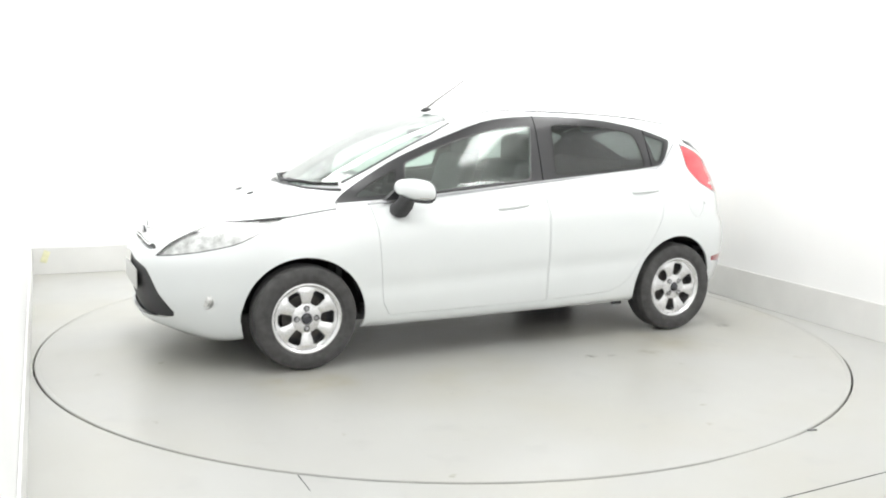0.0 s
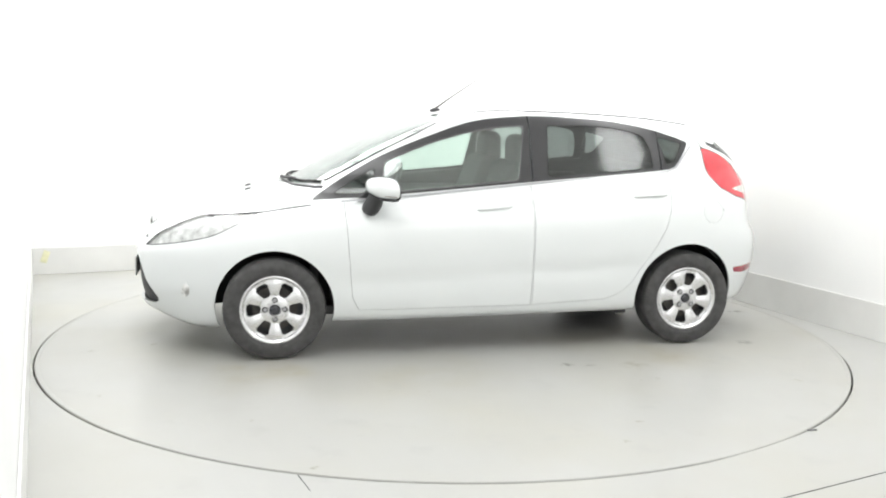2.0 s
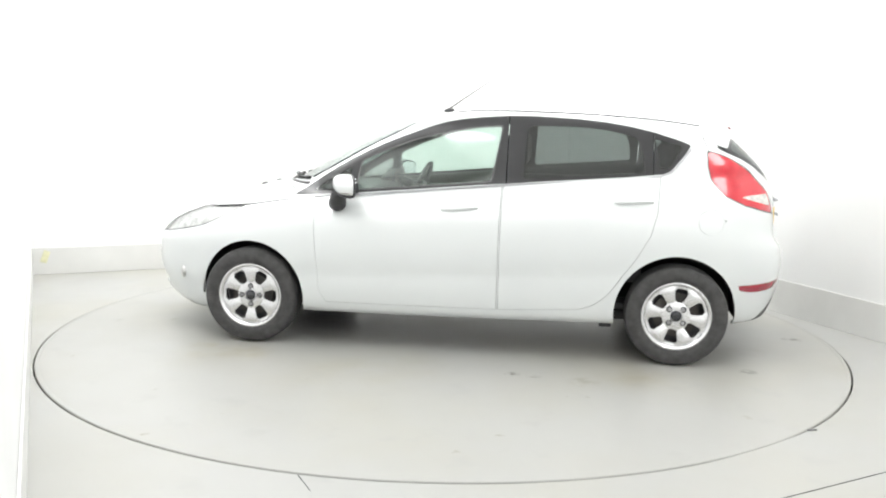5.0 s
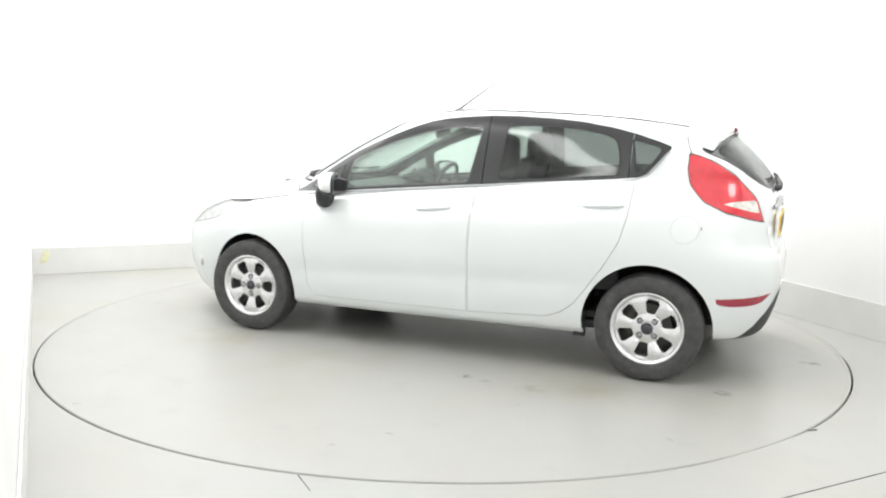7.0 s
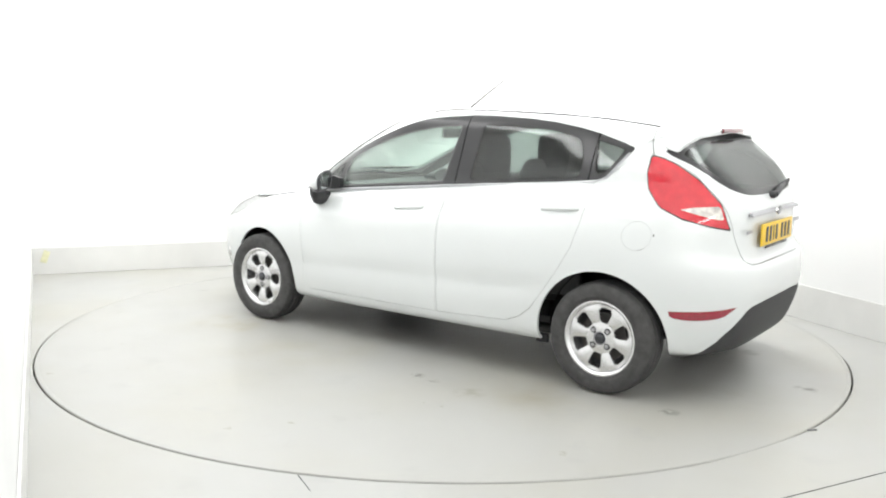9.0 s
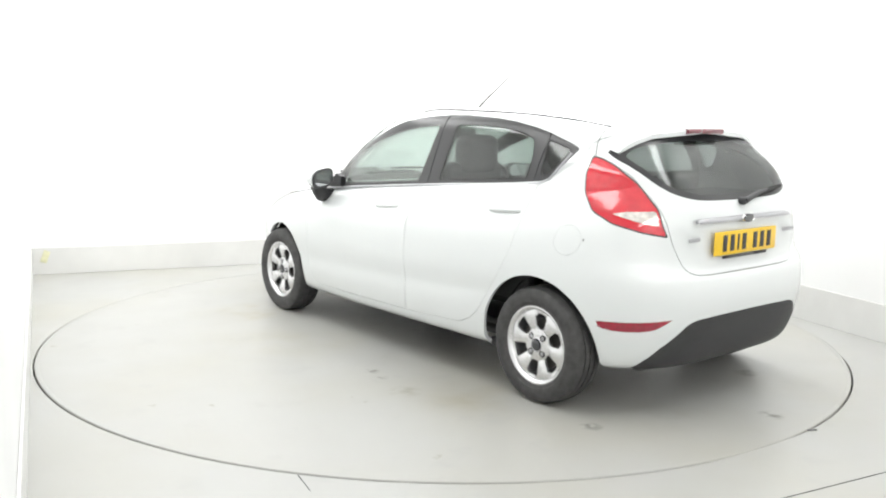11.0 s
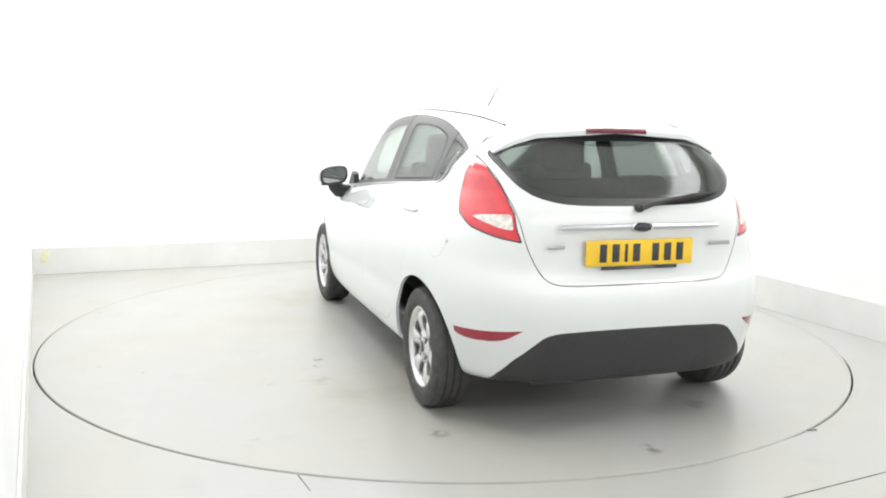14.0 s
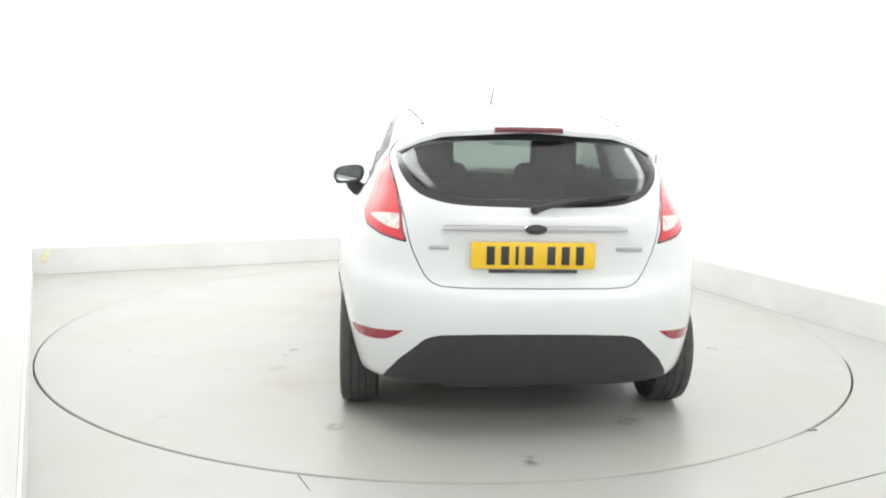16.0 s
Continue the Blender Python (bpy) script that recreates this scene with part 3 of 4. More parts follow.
def build_body(car):
    shell = body_shell()
    Y0, Y1 = 0.40, 1.15
    left = lambda poly, d=GAP: prism(inset(poly, d), Y0, Y1, "y")
    pane = lambda poly, d: prism(filleted(inset(poly, d), 0.026), Y0, Y1, "y")
    right = lambda poly, d=GAP: prism(inset(poly, d), -Y1, -Y0, "y")
    diag_t = lambda poly, d=GAP: prism(filleted(inset(poly, d), 0.018), 1.2, 3.5, "p")
    diag_tr = lambda poly, d=GAP: mirrored(diag_t(poly, d))
    diag_h = lambda poly, d=GAP: prism(inset(poly, d), 1.2, 3.6, "q")
    diag_hr = lambda poly, d=GAP: mirrored(prism(inset(poly, d), 1.2, 3.6, "q"))
    rear = lambda poly, d=GAP: prism(inset(poly, d), -2.4, -1.15, "x")
    nose = lambda poly, d=GAP: prism(inset(poly, d), 1.3, 2.4, "x")
    above = lambda poly, z0, z1, d=GAP: prism(inset(poly, d), z0, z1, "z")
    I, D = "INTERSECT", "DIFFERENCE"

    dlo = rounded(DLO, 1, keep=(0,))
    a, b, c, e = (PANE_A, PANE_B, PANE_C, PANE_D)
    tail, head = TAIL_LAMP, rounded(HEAD_LAMP, 1, keep=(0, 6))
    gate, gglass = rounded(both(GATE), 1), rounded(both(GATE_GLASS), 1)
    diff, lowg, topg = both(DIFFUSER), rounded(both(LOW_GRILLE), 1), both(TOP_GRILLE)
    screen, bonnet = rounded(both_z(SCREEN), 1), both_z(BONNET)
    refl = rounded(REFLECTOR, 1, keep=(0, 1))
    clear = TAIL_CLEAR

    cut = []
    for x in (HUB_F, HUB_R):
        cut += [(D, disc_prism(*ARCHES[x], 0.50, Y1)), (D, disc_prism(*ARCHES[x], -Y1, -0.50))]
    cut.append((D, disc_prism(-1.405, 0.815, 0.070, 0.55, Y1, 40)))
    for poly in (dlo, DOOR_F, DOOR_R):
        cut += [(D, left(poly, 0)), (D, right(poly, 0))]
    cut += [(D, diag_t(tail, 0)), (D, diag_tr(tail, 0)), (D, diag_h(head, 0)), (D, diag_hr(head, 0))]
    cut += [(D, rear(gate, 0)), (D, rear(diff, 0)), (D, rear(refl, 0)), (D, rear(flip_y(refl), 0)), (D, nose(lowg, 0)), (D, nose(topg, 0))]
    cut += [(D, above(screen, 0.85, 1.6, 0)), (D, above(bonnet, 0.60, 1.3, 0))]
    skin = part("body_shell", carve(shell, cut), M_PAINT, car, "glossy white painted bodyshell")

    part("bonnet", carve(shell, [(I, above(bonnet, 0.60, 1.3, 0.0055)), (D, diag_h(head, 0)), (D, diag_hr(head, 0)), (D, nose(topg, 0))]), M_PAINT, car)
    part("windscreen", carve(shell, [(I, above(screen, 0.85, 1.6, 0.004))]), M_GLASS, car, "clear laminated windscreen")
    gate_ob = part("tailgate", carve(shell, [(I, rear(gate, 0.004)), (D, rear(gglass, 0)), (D, diag_t(tail, 0)), (D, diag_tr(tail, 0))]), M_PAINT, car, "white tailgate")
    window = part("rear_window", carve(shell, [(I, rear(gglass, 0.030))]), M_GLASSR, gate_ob, "dark tinted heated rear window")
    part("black_border", carve(shell, [(I, rear(gglass, 0.0005)), (D, rear(gglass, 0.0295))]), M_GLOSSBLACK, window, "black printed border of the rear window")
    part("rear_diffuser", carve(shell, [(I, rear(diff, 0.001))]), M_PLASTIC, car, "dark grey textured plastic lower bumper")
    for sgn in (1, -1):
        flip = (lambda m: m) if sgn > 0 else mirrored
        arches = [(D, disc_prism(*ARCHES[x], 0.50, Y1)) for x in (HUB_F, HUB_R)]
        fd = part("front_door", flip(carve(shell, [(I, left(DOOR_F)), arches[0]])), M_PAINT, car, "white front door")
        rd = part("rear_door", flip(carve(shell, [(I, left(DOOR_R)), arches[1]])), M_PAINT, car, "white rear door")
        frames = []
        for x0, x1, who in ((-0.266, 1.20, fd), (-1.086, -0.272, rd), (-1.60, -1.092, car)):
            strip = prism([(x0, 0.7), (x1, 0.7), (x1, 1.6), (x0, 1.6)], Y0, Y1, "y")
            frames.append(part("window_surround", flip(carve(shell, [(I, left(dlo, 0.001)), (I, strip)] + [(D, pane(p, 0)) for p in (a, b, c, e)])), M_GLOSSBLACK, who, "black window surround and pillar trim"))
        # the front quarter pane's grey tint stands in for a dark reflection
        for p, m, who, name in ((a, M_GLASSR, fd, "quarter_glass"), (b, M_GLASS, fd, "door_glass"), (c, M_GLASSR, rd, "door_glass"), (e, M_GLASSR, frames[2], "quarter_glass")):
            part(name, flip(carve(shell, [(I, pane(p, 0.0075))])), m, who)
            part("window_seal", flip(carve(shell, [(I, pane(p, 0.0004)), (D, pane(p, 0.007))])), M_SEAL if p is b else M_RUBBER, who, "rubber window seal")
        lamp = part("tail_lamp", flip(carve(shell, [(I, diag_t(tail, 0.0068)), (D, diag_t(clear, 0))])), M_RED, car, "red tail lamp with a clear reversing lens")
        part("reversing_lens", flip(carve(shell, [(I, diag_t(clear, 0.0005))])), M_CLEARLENS, lamp, "pearly clear reversing lens")
        back = carve(shell, [(I, diag_t(tail, -0.012))])
        for v in back.vertices:
            v.co += Vector((0.7, -0.7, 0.0)) * 0.026
        part("lamp_backing", flip(back), M_BLACK, lamp)
        seal = carve(shell, [(I, diag_t(tail, 0.0003)), (D, diag_t(tail, 0.0065))])
        part("seal", flip(seal), M_BLACK, lamp, "black lamp seal")
        hl = part("headlamp", flip(carve(shell, [(I, diag_h(head, 0.0055))])), M_CLEAR, car, "clear headlamp with bright reflectors")
        part("seal", flip(carve(shell, [(I, diag_h(head, 0.0003)), (D, diag_h(head, 0.005))])), M_BLACK, hl, "dark lamp seal")
        inner = carve(shell, [(I, diag_h(head, -0.004))])
        for v in inner.vertices:
            v.co -= Vector((0.55, 0.5, 0.4)) * 0.014
        part("reflector", flip(inner), M_REFLECTOR, hl, "bright faceted reflector")
        part("rear_reflector", flip(carve(shell, [(I, rear(refl, 0.001))])), M_BRIGHTRED, car, "dark red bumper reflector")
    part("fuel_flap", carve(shell, [(I, disc_prism(-1.405, 0.815, 0.0688, 0.55, Y1, 40))]), M_PAINT, car, "round white fuel flap")
    g1 = carve(shell, [(I, nose(lowg, 0.001))])
    for v in g1.vertices:
        v.co.x -= 0.03
    part("lower_grille", g1, M_PLASTIC, car, "black lower grille")
    g2 = carve(shell, [(I, nose(topg, 0.001))])
    for v in g2.vertices:
        v.co.x -= 0.02
    part("upper_grille", g2, M_BLACK, car)
    return skin


def tyre_and_rim(car, x, y, out, turn, nuts):
    """One road wheel. out: 1 when its outer face looks to the car's left."""
    w = new("wheel")
    w.parent = car
    w.matrix_basis = pose(x, y, HUB_Z, 0, turn, 0) if out > 0 else pose(x, y, HUB_Z, 0, turn, 180)
    R = HUB_Z
    prof = [(0.186, -0.062), (0.196, -0.078), (0.225, -0.089), (0.255, -0.088), (0.275, -0.078), (R - 0.003, -0.062)]
    for y0 in (-0.034, 0.0, 0.034):
        prof += [(R, y0 - 0.010), (R, y0 - 0.004), (R - 0.008, y0 - 0.0035), (R - 0.008, y0 + 0.0035), (R, y0 + 0.004), (R, y0 + 0.010)]
    prof += [(R - 0.003, 0.062), (0.275, 0.078), (0.268, 0.0825), (0.262, 0.0845), (0.255, 0.088), (0.225, 0.089), (0.212, 0.0865), (0.207, 0.082), (0.196, 0.078), (0.186, 0.062)]
    part("tyre", lathe(prof, 72, "y", closed=True), M_TYRE, w, "black road tyre", smooth=30)
    # rim: barrel, outer flange and a dished face with six windows
    rim = lathe([(0.180, -0.07), (0.188, -0.075), (0.176, -0.04), (0.170, 0.03), (0.172, 0.056), (0.182, 0.066), (0.190, 0.071), (0.192, 0.077), (0.186, 0.0785), (0.176, 0.072), (0.168, 0.058), (0.165, 0.03), (0.170, -0.05)], 72, "y", closed=True)
    rings = [(0.030, 0.066), (0.045, 0.066), (0.060, 0.064), (0.079, 0.058), (0.086, 0.057), (0.098, 0.060), (0.112, 0.063), (0.126, 0.065), (0.138, 0.066), (0.148, 0.066), (0.156, 0.065), (0.172, 0.063)]
    steps = 96
    face = bmesh.new()
    vs = [[face.verts.new((r * math.cos(2 * math.pi * k / steps), h + (0.007 * math.cos(6 * 2 * math.pi * k / steps) if 0.08 < r < 0.16 else 0), r * math.sin(2 * math.pi * k / steps))) for k in range(steps)] for r, h in rings]
    per = steps // 6
    for i in range(len(rings) - 1):
        r = 0.5 * (rings[i][0] + rings[i + 1][0])
        for k in range(steps):
            m = ((k + 0.5) % per) / per
            wide = 0.0 if not 0.078 < r < 0.157 else (0.20 if r < 0.09 else 0.27 if r < 0.148 else 0.20)
            if abs(m - 0.5) < wide:
                continue
            q = (k + 1) % steps
            face.faces.new((vs[i][k], vs[i][q], vs[i + 1][q], vs[i + 1][k]))
    bmesh.ops.recalc_face_normals(face, faces=face.faces)
    if sum(f.normal.y for f in face.faces) < 0:
        bmesh.ops.reverse_faces(face, faces=face.faces)
    ext = bmesh.ops.extrude_face_region(face, geom=face.faces[:])
    bmesh.ops.translate(face, vec=(0, -0.014, 0), verts=[g for g in ext["geom"] if isinstance(g, bmesh.types.BMVert)])
    rim_ob = part("rim", merge(rim, face), M_RIM, w, "silver six-window alloy wheel", smooth=32)
    part("centre_cap", lathe([(0.0, 0.075), (0.020, 0.0745), (0.026, 0.072), (0.029, 0.066), (0.029, 0.05)], 24), M_BADGE, w, "dark round centre cap")
    part("cap_ring", lathe([(0.0295, 0.064), (0.033, 0.069), (0.037, 0.064)], 24, closed=True), M_SILVER, w)
    for k in range(4):
        a = math.pi / 2 * k + radians(nuts)
        # raised black ring: the dark of the recess round the nut, given by colour
        hole = lathe([(0.011, 0.066), (0.015, 0.0675), (0.017, 0.064), (0.011, 0.060)], 16, closed=True)
        bmesh.ops.translate(hole, vec=(0.054 * math.cos(a), 0, 0.054 * math.sin(a)), verts=hole.verts)
        part("nut_shade_ring", hole, M_BLACK, w)
        n = lathe([(0.0, 0.070), (0.0085, 0.070), (0.0105, 0.067), (0.0105, 0.05)], 6)
        bmesh.ops.translate(n, vec=(0.054 * math.cos(a), 0, 0.054 * math.sin(a)), verts=n.verts)
        part("wheel_nut", n, M_SILVER, w, "bright steel wheel nut")
    part("brake_disc", lathe([(0.0, 0.0), (0.125, 0.0), (0.125, 0.022), (0.07, 0.024), (0.065, 0.045), (0.0, 0.046)], 40), M_DISC, w, "dull grey brake disc")
    part("brake_backing", lathe([(0.0, -0.03), (0.168, -0.03), (0.168, -0.022), (0.0, -0.022)], 32), M_BLACK, w)
    return w


def arch_liner(car, x, sgn):
    bm = bmesh.new()
    rows = []
    ax, az, reach = ARCHES[x]
    for r, y in ((reach + 0.004, 0.72 if x > 0 else 0.69), (reach + 0.004, 0.51), (0.06, 0.505)):
        rows.append([bm.verts.new((ax + r * math.cos(a), sgn * y, az + r * math.sin(a))) for a in np.linspace(-0.06, math.pi + 0.06, 33)])
    for A, B in zip(rows, rows[1:]):
        for k in range(32):
            bm.faces.new((A[k], A[k + 1], B[k + 1], B[k]))
    bmesh.ops.solidify(bm, geom=bm.faces[:], thickness=0.006)
    part("wheel_arch_liner", bm, M_RUBBER, car, "black wheel arch liner")


def on_skin(points, lift=0.001):
    """The points moved onto the outer skin."""
    out = []
    for p in points:
        co, n, _, _ = SKIN["tree"].find_nearest(Vector(p) * 1.0 + Vector((0, math.copysign(0.02, p[1]), 0.02)))
        out.append(co + n * lift)
    return out


def build_details(car):
    # underside
    ub = box(2.75, 1.24, 0.06, -0.02, 0, 0.235, 0.02)
    part("underbody", ub, M_BLACK, car, "dark underbody")
    part("exhaust_silencer", lathe([(0.0, -0.22), (0.06, -0.21), (0.08, -0.18), (0.08, 0.18), (0.06, 0.21), (0.0, 0.22)], 20), M_STEEL, car, "dull steel exhaust silencer", m=pose(-1.48, 0.15, 0.21))
    part("rear_axle_beam", lathe([(0.0, -0.6), (0.04, -0.6), (0.04, 0.6), (0.0, 0.6)], 14), M_BLACK, car, m=pose(HUB_R + 0.08, 0, 0.24))
    for s in (1, -1):
        part("jacking_point", box(0.07, 0.03, 0.05, -0.86, s * 0.70, 0.205, 0.008), M_BLACK, car)
        for x in (HUB_F, HUB_R):
            arch_liner(car, x, s)
        # door mirror
        mir = new("door_mirror")
        mir.parent = car
        tagged(mir, "white door mirror with a black foot")
        def swept(bm):
            for v in bm.verts:
                v.co.x -= 0.42 * (abs(v.co.y) - 0.757)
                v.co.z += 0.10 * (0.95 - abs(v.co.y)) - 0.008
            return bm
        shell = blob([(0.748, s * 0.845, 0.966, 0.030, 0.020, 2.2), (0.738, s * 0.852, 0.966, 0.072, 0.038, 2.3), (0.718, s * 0.856, 0.966, 0.096, 0.050, 2.4),
                      (0.690, s * 0.859, 0.965, 0.106, 0.055, 2.5), (0.662, s * 0.861, 0.965, 0.108, 0.056, 2.6), (0.650, s * 0.861, 0.965, 0.105, 0.055, 2.7)])
        part("lower_housing", swept(blob([(0.732, s * 0.842, 0.914, 0.040, 0.006, 2.2), (0.705, s * 0.853, 0.911, 0.080, 0.011, 2.3), (0.670, s * 0.858, 0.910, 0.090, 0.013, 2.5), (0.646, s * 0.858, 0.912, 0.088, 0.012, 2.5)])), M_BLACK, mir, "black lower edge of the mirror")
        part("cap", swept(shell), M_PAINT, mir, smooth=50)
        part("housing", swept(blob([(0.652, s * 0.857, 0.960, 0.099, 0.060, 3.0), (0.636, s * 0.857, 0.960, 0.098, 0.060, 3.0), (0.632, s * 0.857, 0.960, 0.088, 0.051, 3.0)])), M_BLACK, mir, "black mirror housing rim")
        part("mirror_glass", swept(blob([(0.633, s * 0.858, 0.962, 0.082, 0.046, 3.0), (0.6295, s * 0.858, 0.962, 0.082, 0.046, 3.0)])), M_MIRROR, mir)
        part("indicator_strip", swept(blob([(0.716, s * 0.868, 0.934, 0.078, 0.006, 2.2), (0.690, s * 0.875, 0.934, 0.087, 0.007, 2.2), (0.662, s * 0.88, 0.934, 0.084, 0.007, 2.2)])), M_CLEARLENS, mir)
        part("foot", tube([(0.695, s * 0.72, 0.850), (0.700, s * 0.765, 0.845), (0.698, s * 0.805, 0.856), (0.685, s * 0.832, 0.885), (0.675, s * 0.85, 0.925)], 0.04, 14, [0.038, 0.046, 0.050, 0.048, 0.042]), M_PLASTIC, mir, "black mirror foot", smooth=60)
        part("door_sail", prism([(0.76, 0.895), (0.60, 0.905), (0.60, 0.97), (0.66, 0.985)], min(s * 0.69, s * 0.725), max(s * 0.69, s * 0.725), "y"), M_BLACK, mir)
        # handles
        for x, z in ((-0.015, 0.857), (-0.985, 0.930)):
            line_z = [(x + 0.105 - 0.021 * k, z - 0.010 + 0.002 * k) for k in range(11)]
            h = tube([p + Vector((0, s * 0.009 * (1 - ((k - 5) / 5) ** 4), 0)) for k, p in enumerate(on_skin([(px, s * 0.80, pz - 0.02) for px, pz in line_z], 0.0))], 0.011, 10, [0.008] + [0.011] * 9 + [0.008])
            part("door_handle", h, M_PAINT, car, smooth=60)
        # waist trim
        pts = [(0.86, 0.880), (0.72, 0.891), (0.262, 0.933), (-0.27, 0.982), (-1.12, 1.051), (-1.185, 1.078), (-1.29, 1.205)]
        ys = [0.718, 0.722, 0.727, 0.722, 0.700, 0.690, 0.655]
        part("waist_trim", tube([(p[0], s * (yy + 0.002), p[1]) for p, yy in zip(pts, ys)], 0.006, 6), M_SILVER, car, "bright waist moulding")
        # roof ditch strip
        part("roof_strip", tube(on_skin([(x, s * y, z) for x, y, z in ((0.05, 0.47, 1.388), (-0.1, 0.472, 1.395), (-0.3, 0.475, 1.402), (-0.5, 0.473, 1.401), (-0.7, 0.47, 1.398), (-0.9, 0.465, 1.39), (-1.1, 0.455, 1.376), (-1.36, 0.44, 1.352))]), 0.0055, 6), M_BLACK, car, "black roof joint strip")
        part("spoiler_seam", tube(on_skin([(-1.36, s * 0.44, 1.352), (-1.365, s * 0.50, 1.32), (-1.37, s * 0.55, 1.27), (-1.385, s * 0.585, 1.22), (-1.40, s * 0.60, 1.185)], 0.0002), 0.0022, 6), M_SEAL, car)
        part("fog_lamp", lathe([(0.0, 0.012), (0.035, 0.010), (0.045, 0.0), (0.052, 0.006), (0.056, -0.004), (0.056, -0.03), (0.0, -0.03)], 28, "x"), M_REFLECTOR, car, "round bright fog lamp", m=pose(1.7325, s * 0.6385, 0.388, 0, 0, s * 42) @ Matrix.Scale(0.88, 4))
        if s > 0:
            part("flap_catch", box(0.005, 0.005, 0.014, -1.484, 0.768, 0.823, 0.002), M_BLACK, car)
        jet = on_skin([(1.374, s * 0.127, 0.898)], 0.003)[0]
        part("washer_jet", blob([(jet.x + 0.02, jet.y, jet.z - 0.006, 0.008, 0.005, 2), (jet.x, jet.y, jet.z, 0.014, 0.007, 2), (jet.x - 0.018, jet.y, jet.z + 0.003, 0.010, 0.005, 2)]), M_BLACK, car)
    # antenna
    ant = new("antenna")
    ant.parent = car
    part("base", blob([(0.205, -0.035, 1.392, 0.012, 0.008, 2), (0.18, -0.035, 1.398, 0.022, 0.016, 2), (0.14, -0.035, 1.400, 0.012, 0.008, 2)]), M_BLACK, ant)
    part("rod", tube([(0.175, -0.035, 1.404), (0.08, -0.035, 1.472), (-0.12, -0.035, 1.607), (-0.30, -0.035, 1.726)], 0.004, 7, [0.006, 0.0045, 0.0025, 0.0015]), M_BLACK, ant)
    # wipers, scuttle, windscreen seals and black strips that darken the bonnet and headlamp gaps
    foot = lambda y: float(np.interp(abs(y), [p[0] for p in SCREEN_FOOT], [p[1] for p in SCREEN_FOOT]))
    part("scuttle_panel", tube(on_skin([(foot(y), y, 0.955) for y in np.linspace(-0.53, 0.53, 25)], -0.008), 0.015, 8), M_BLACK, car, "black scuttle panel")
    for y0, y1, y2 in ((0.49, 0.28, 0.04), (-0.03, -0.28, -0.47)):
        wiper = new("windscreen_wiper")
        wiper.parent = car
        tagged(wiper, "black windscreen wiper at rest")
        part("blade", tube(on_skin([(foot(y) - 0.030, y, 0.985) for y in np.linspace(y0, y2, 11)], 0.010), 0.009, 6), M_RUBBER, wiper)
        part("arm", tube(on_skin([(foot(y2) + 0.004, y2, 0.97), (foot(y2 * 0.6 + y1 * 0.4) - 0.008, y2 * 0.6 + y1 * 0.4, 0.98), (foot(y1) - 0.026, y1, 0.985)], 0.020), 0.008, 6, [0.012, 0.009, 0.006]), M_BLACK, wiper)
    for s in (1, -1):
        part("windscreen_seal", tube(on_skin([(x, s * y, z) for x, y, z in ((0.945, 0.480, 0.975), (0.816, 0.510, 1.046), (0.616, 0.530, 1.158), (0.411, 0.535, 1.256), (0.285, 0.515, 1.32))], 0.001), 0.006, 6), M_BLACK, car, "dark windscreen edge seal")
        # black tube added along the bonnet seam so that the gap looks dark
        part("bonnet_seam_line", tube(on_skin([(x, s * y, z) for x, y, z in ((1.305, 0.638, 0.814), (1.24, 0.647, 0.825), (1.162, 0.656, 0.837), (1.09, 0.662, 0.848), (1.025, 0.668, 0.857))], -0.0025), 0.0055, 6), M_RUBBER, car, "black strip added to draw the bonnet shut line")
        # black strip stands in for the wide shadow in the gap above the headlamp
        part("lamp_gap_shade", tube(on_skin([(x, s * y, z) for x, y, z in ((1.60, 0.495, 0.787), (1.508, 0.560, 0.793), (1.40, 0.604, 0.805), (1.298, 0.638, 0.816))], -0.003), 0.007, 6, [0.003, 0.006, 0.008, 0.006]), M_RUBBER, car, "black strip in place of the shadow between headlamp and bonnet")
    # tailgate furniture
    sp = blob([(-1.36, 0, 1.362, 0.49, 0.010, 6), (-1.44, 0, 1.350, 0.535, 0.018, 6), (-1.53, 0, 1.333, 0.568, 0.018, 6), (-1.572, 0, 1.320, 0.568, 0.016, 6), (-1.580, 0, 1.318, 0.558, 0.011, 6)])
    for v in sp.verts:
        v.co.z -= 0.062 * (v.co.y / 0.53) ** 4 + 0.02 * (v.co.y / 0.53) ** 2
        v.co.x += 0.07 * (v.co.y / 0.53) ** 2
    part("roof_spoiler", sp, M_PAINT, car, "white roof spoiler", smooth=50)
    hb = bmesh.new()
    rows = []
    for y in np.linspace(-0.15, 0.15, 13):
        bend = 0.07 * (y / 0.53) ** 2
        drop = 0.02 * (y / 0.53) ** 2
        rows.append([hb.verts.new((px + bend, y, pz - drop)) for px, pz in ((-1.565, 1.330), (-1.579, 1.328), (-1.583, 1.318), (-1.579, 1.306), (-1.565, 1.302))])
    for A, B in zip(rows, rows[1:]):
        for q in range(5):
            hb.faces.new((A[q], A[(q + 1) % 5], B[(q + 1) % 5], B[q]))
    hb.faces.new(rows[0]), hb.faces.new(rows[-1])
    part("high_brake_lamp", hb, M_DEEPRED, car, "dark red high-level brake lamp")
    part("number_plate", box(0.008, 0.52, 0.112, -1.838, 0.008, 0.806, 0.003), M_PLATE, car, "yellow rear number plate with dark bars")
    x = -0.196
    plate = [o for o in car.children if o.name.startswith("number_plate")][0]
    for w, gap in ((0.034, 0.017), (0.034, 0.017), (0.014, 0.017), (0.034, 0.05), (0.034, 0.017), (0.034, 0.017), (0.034, 0.0)):
        part("plate_bar", box(0.003, w, 0.078, -1.8425, -(x + w / 2) + 0.008, 0.806, 0.001), M_BLACK, plate)
        x += w + gap + 0.009
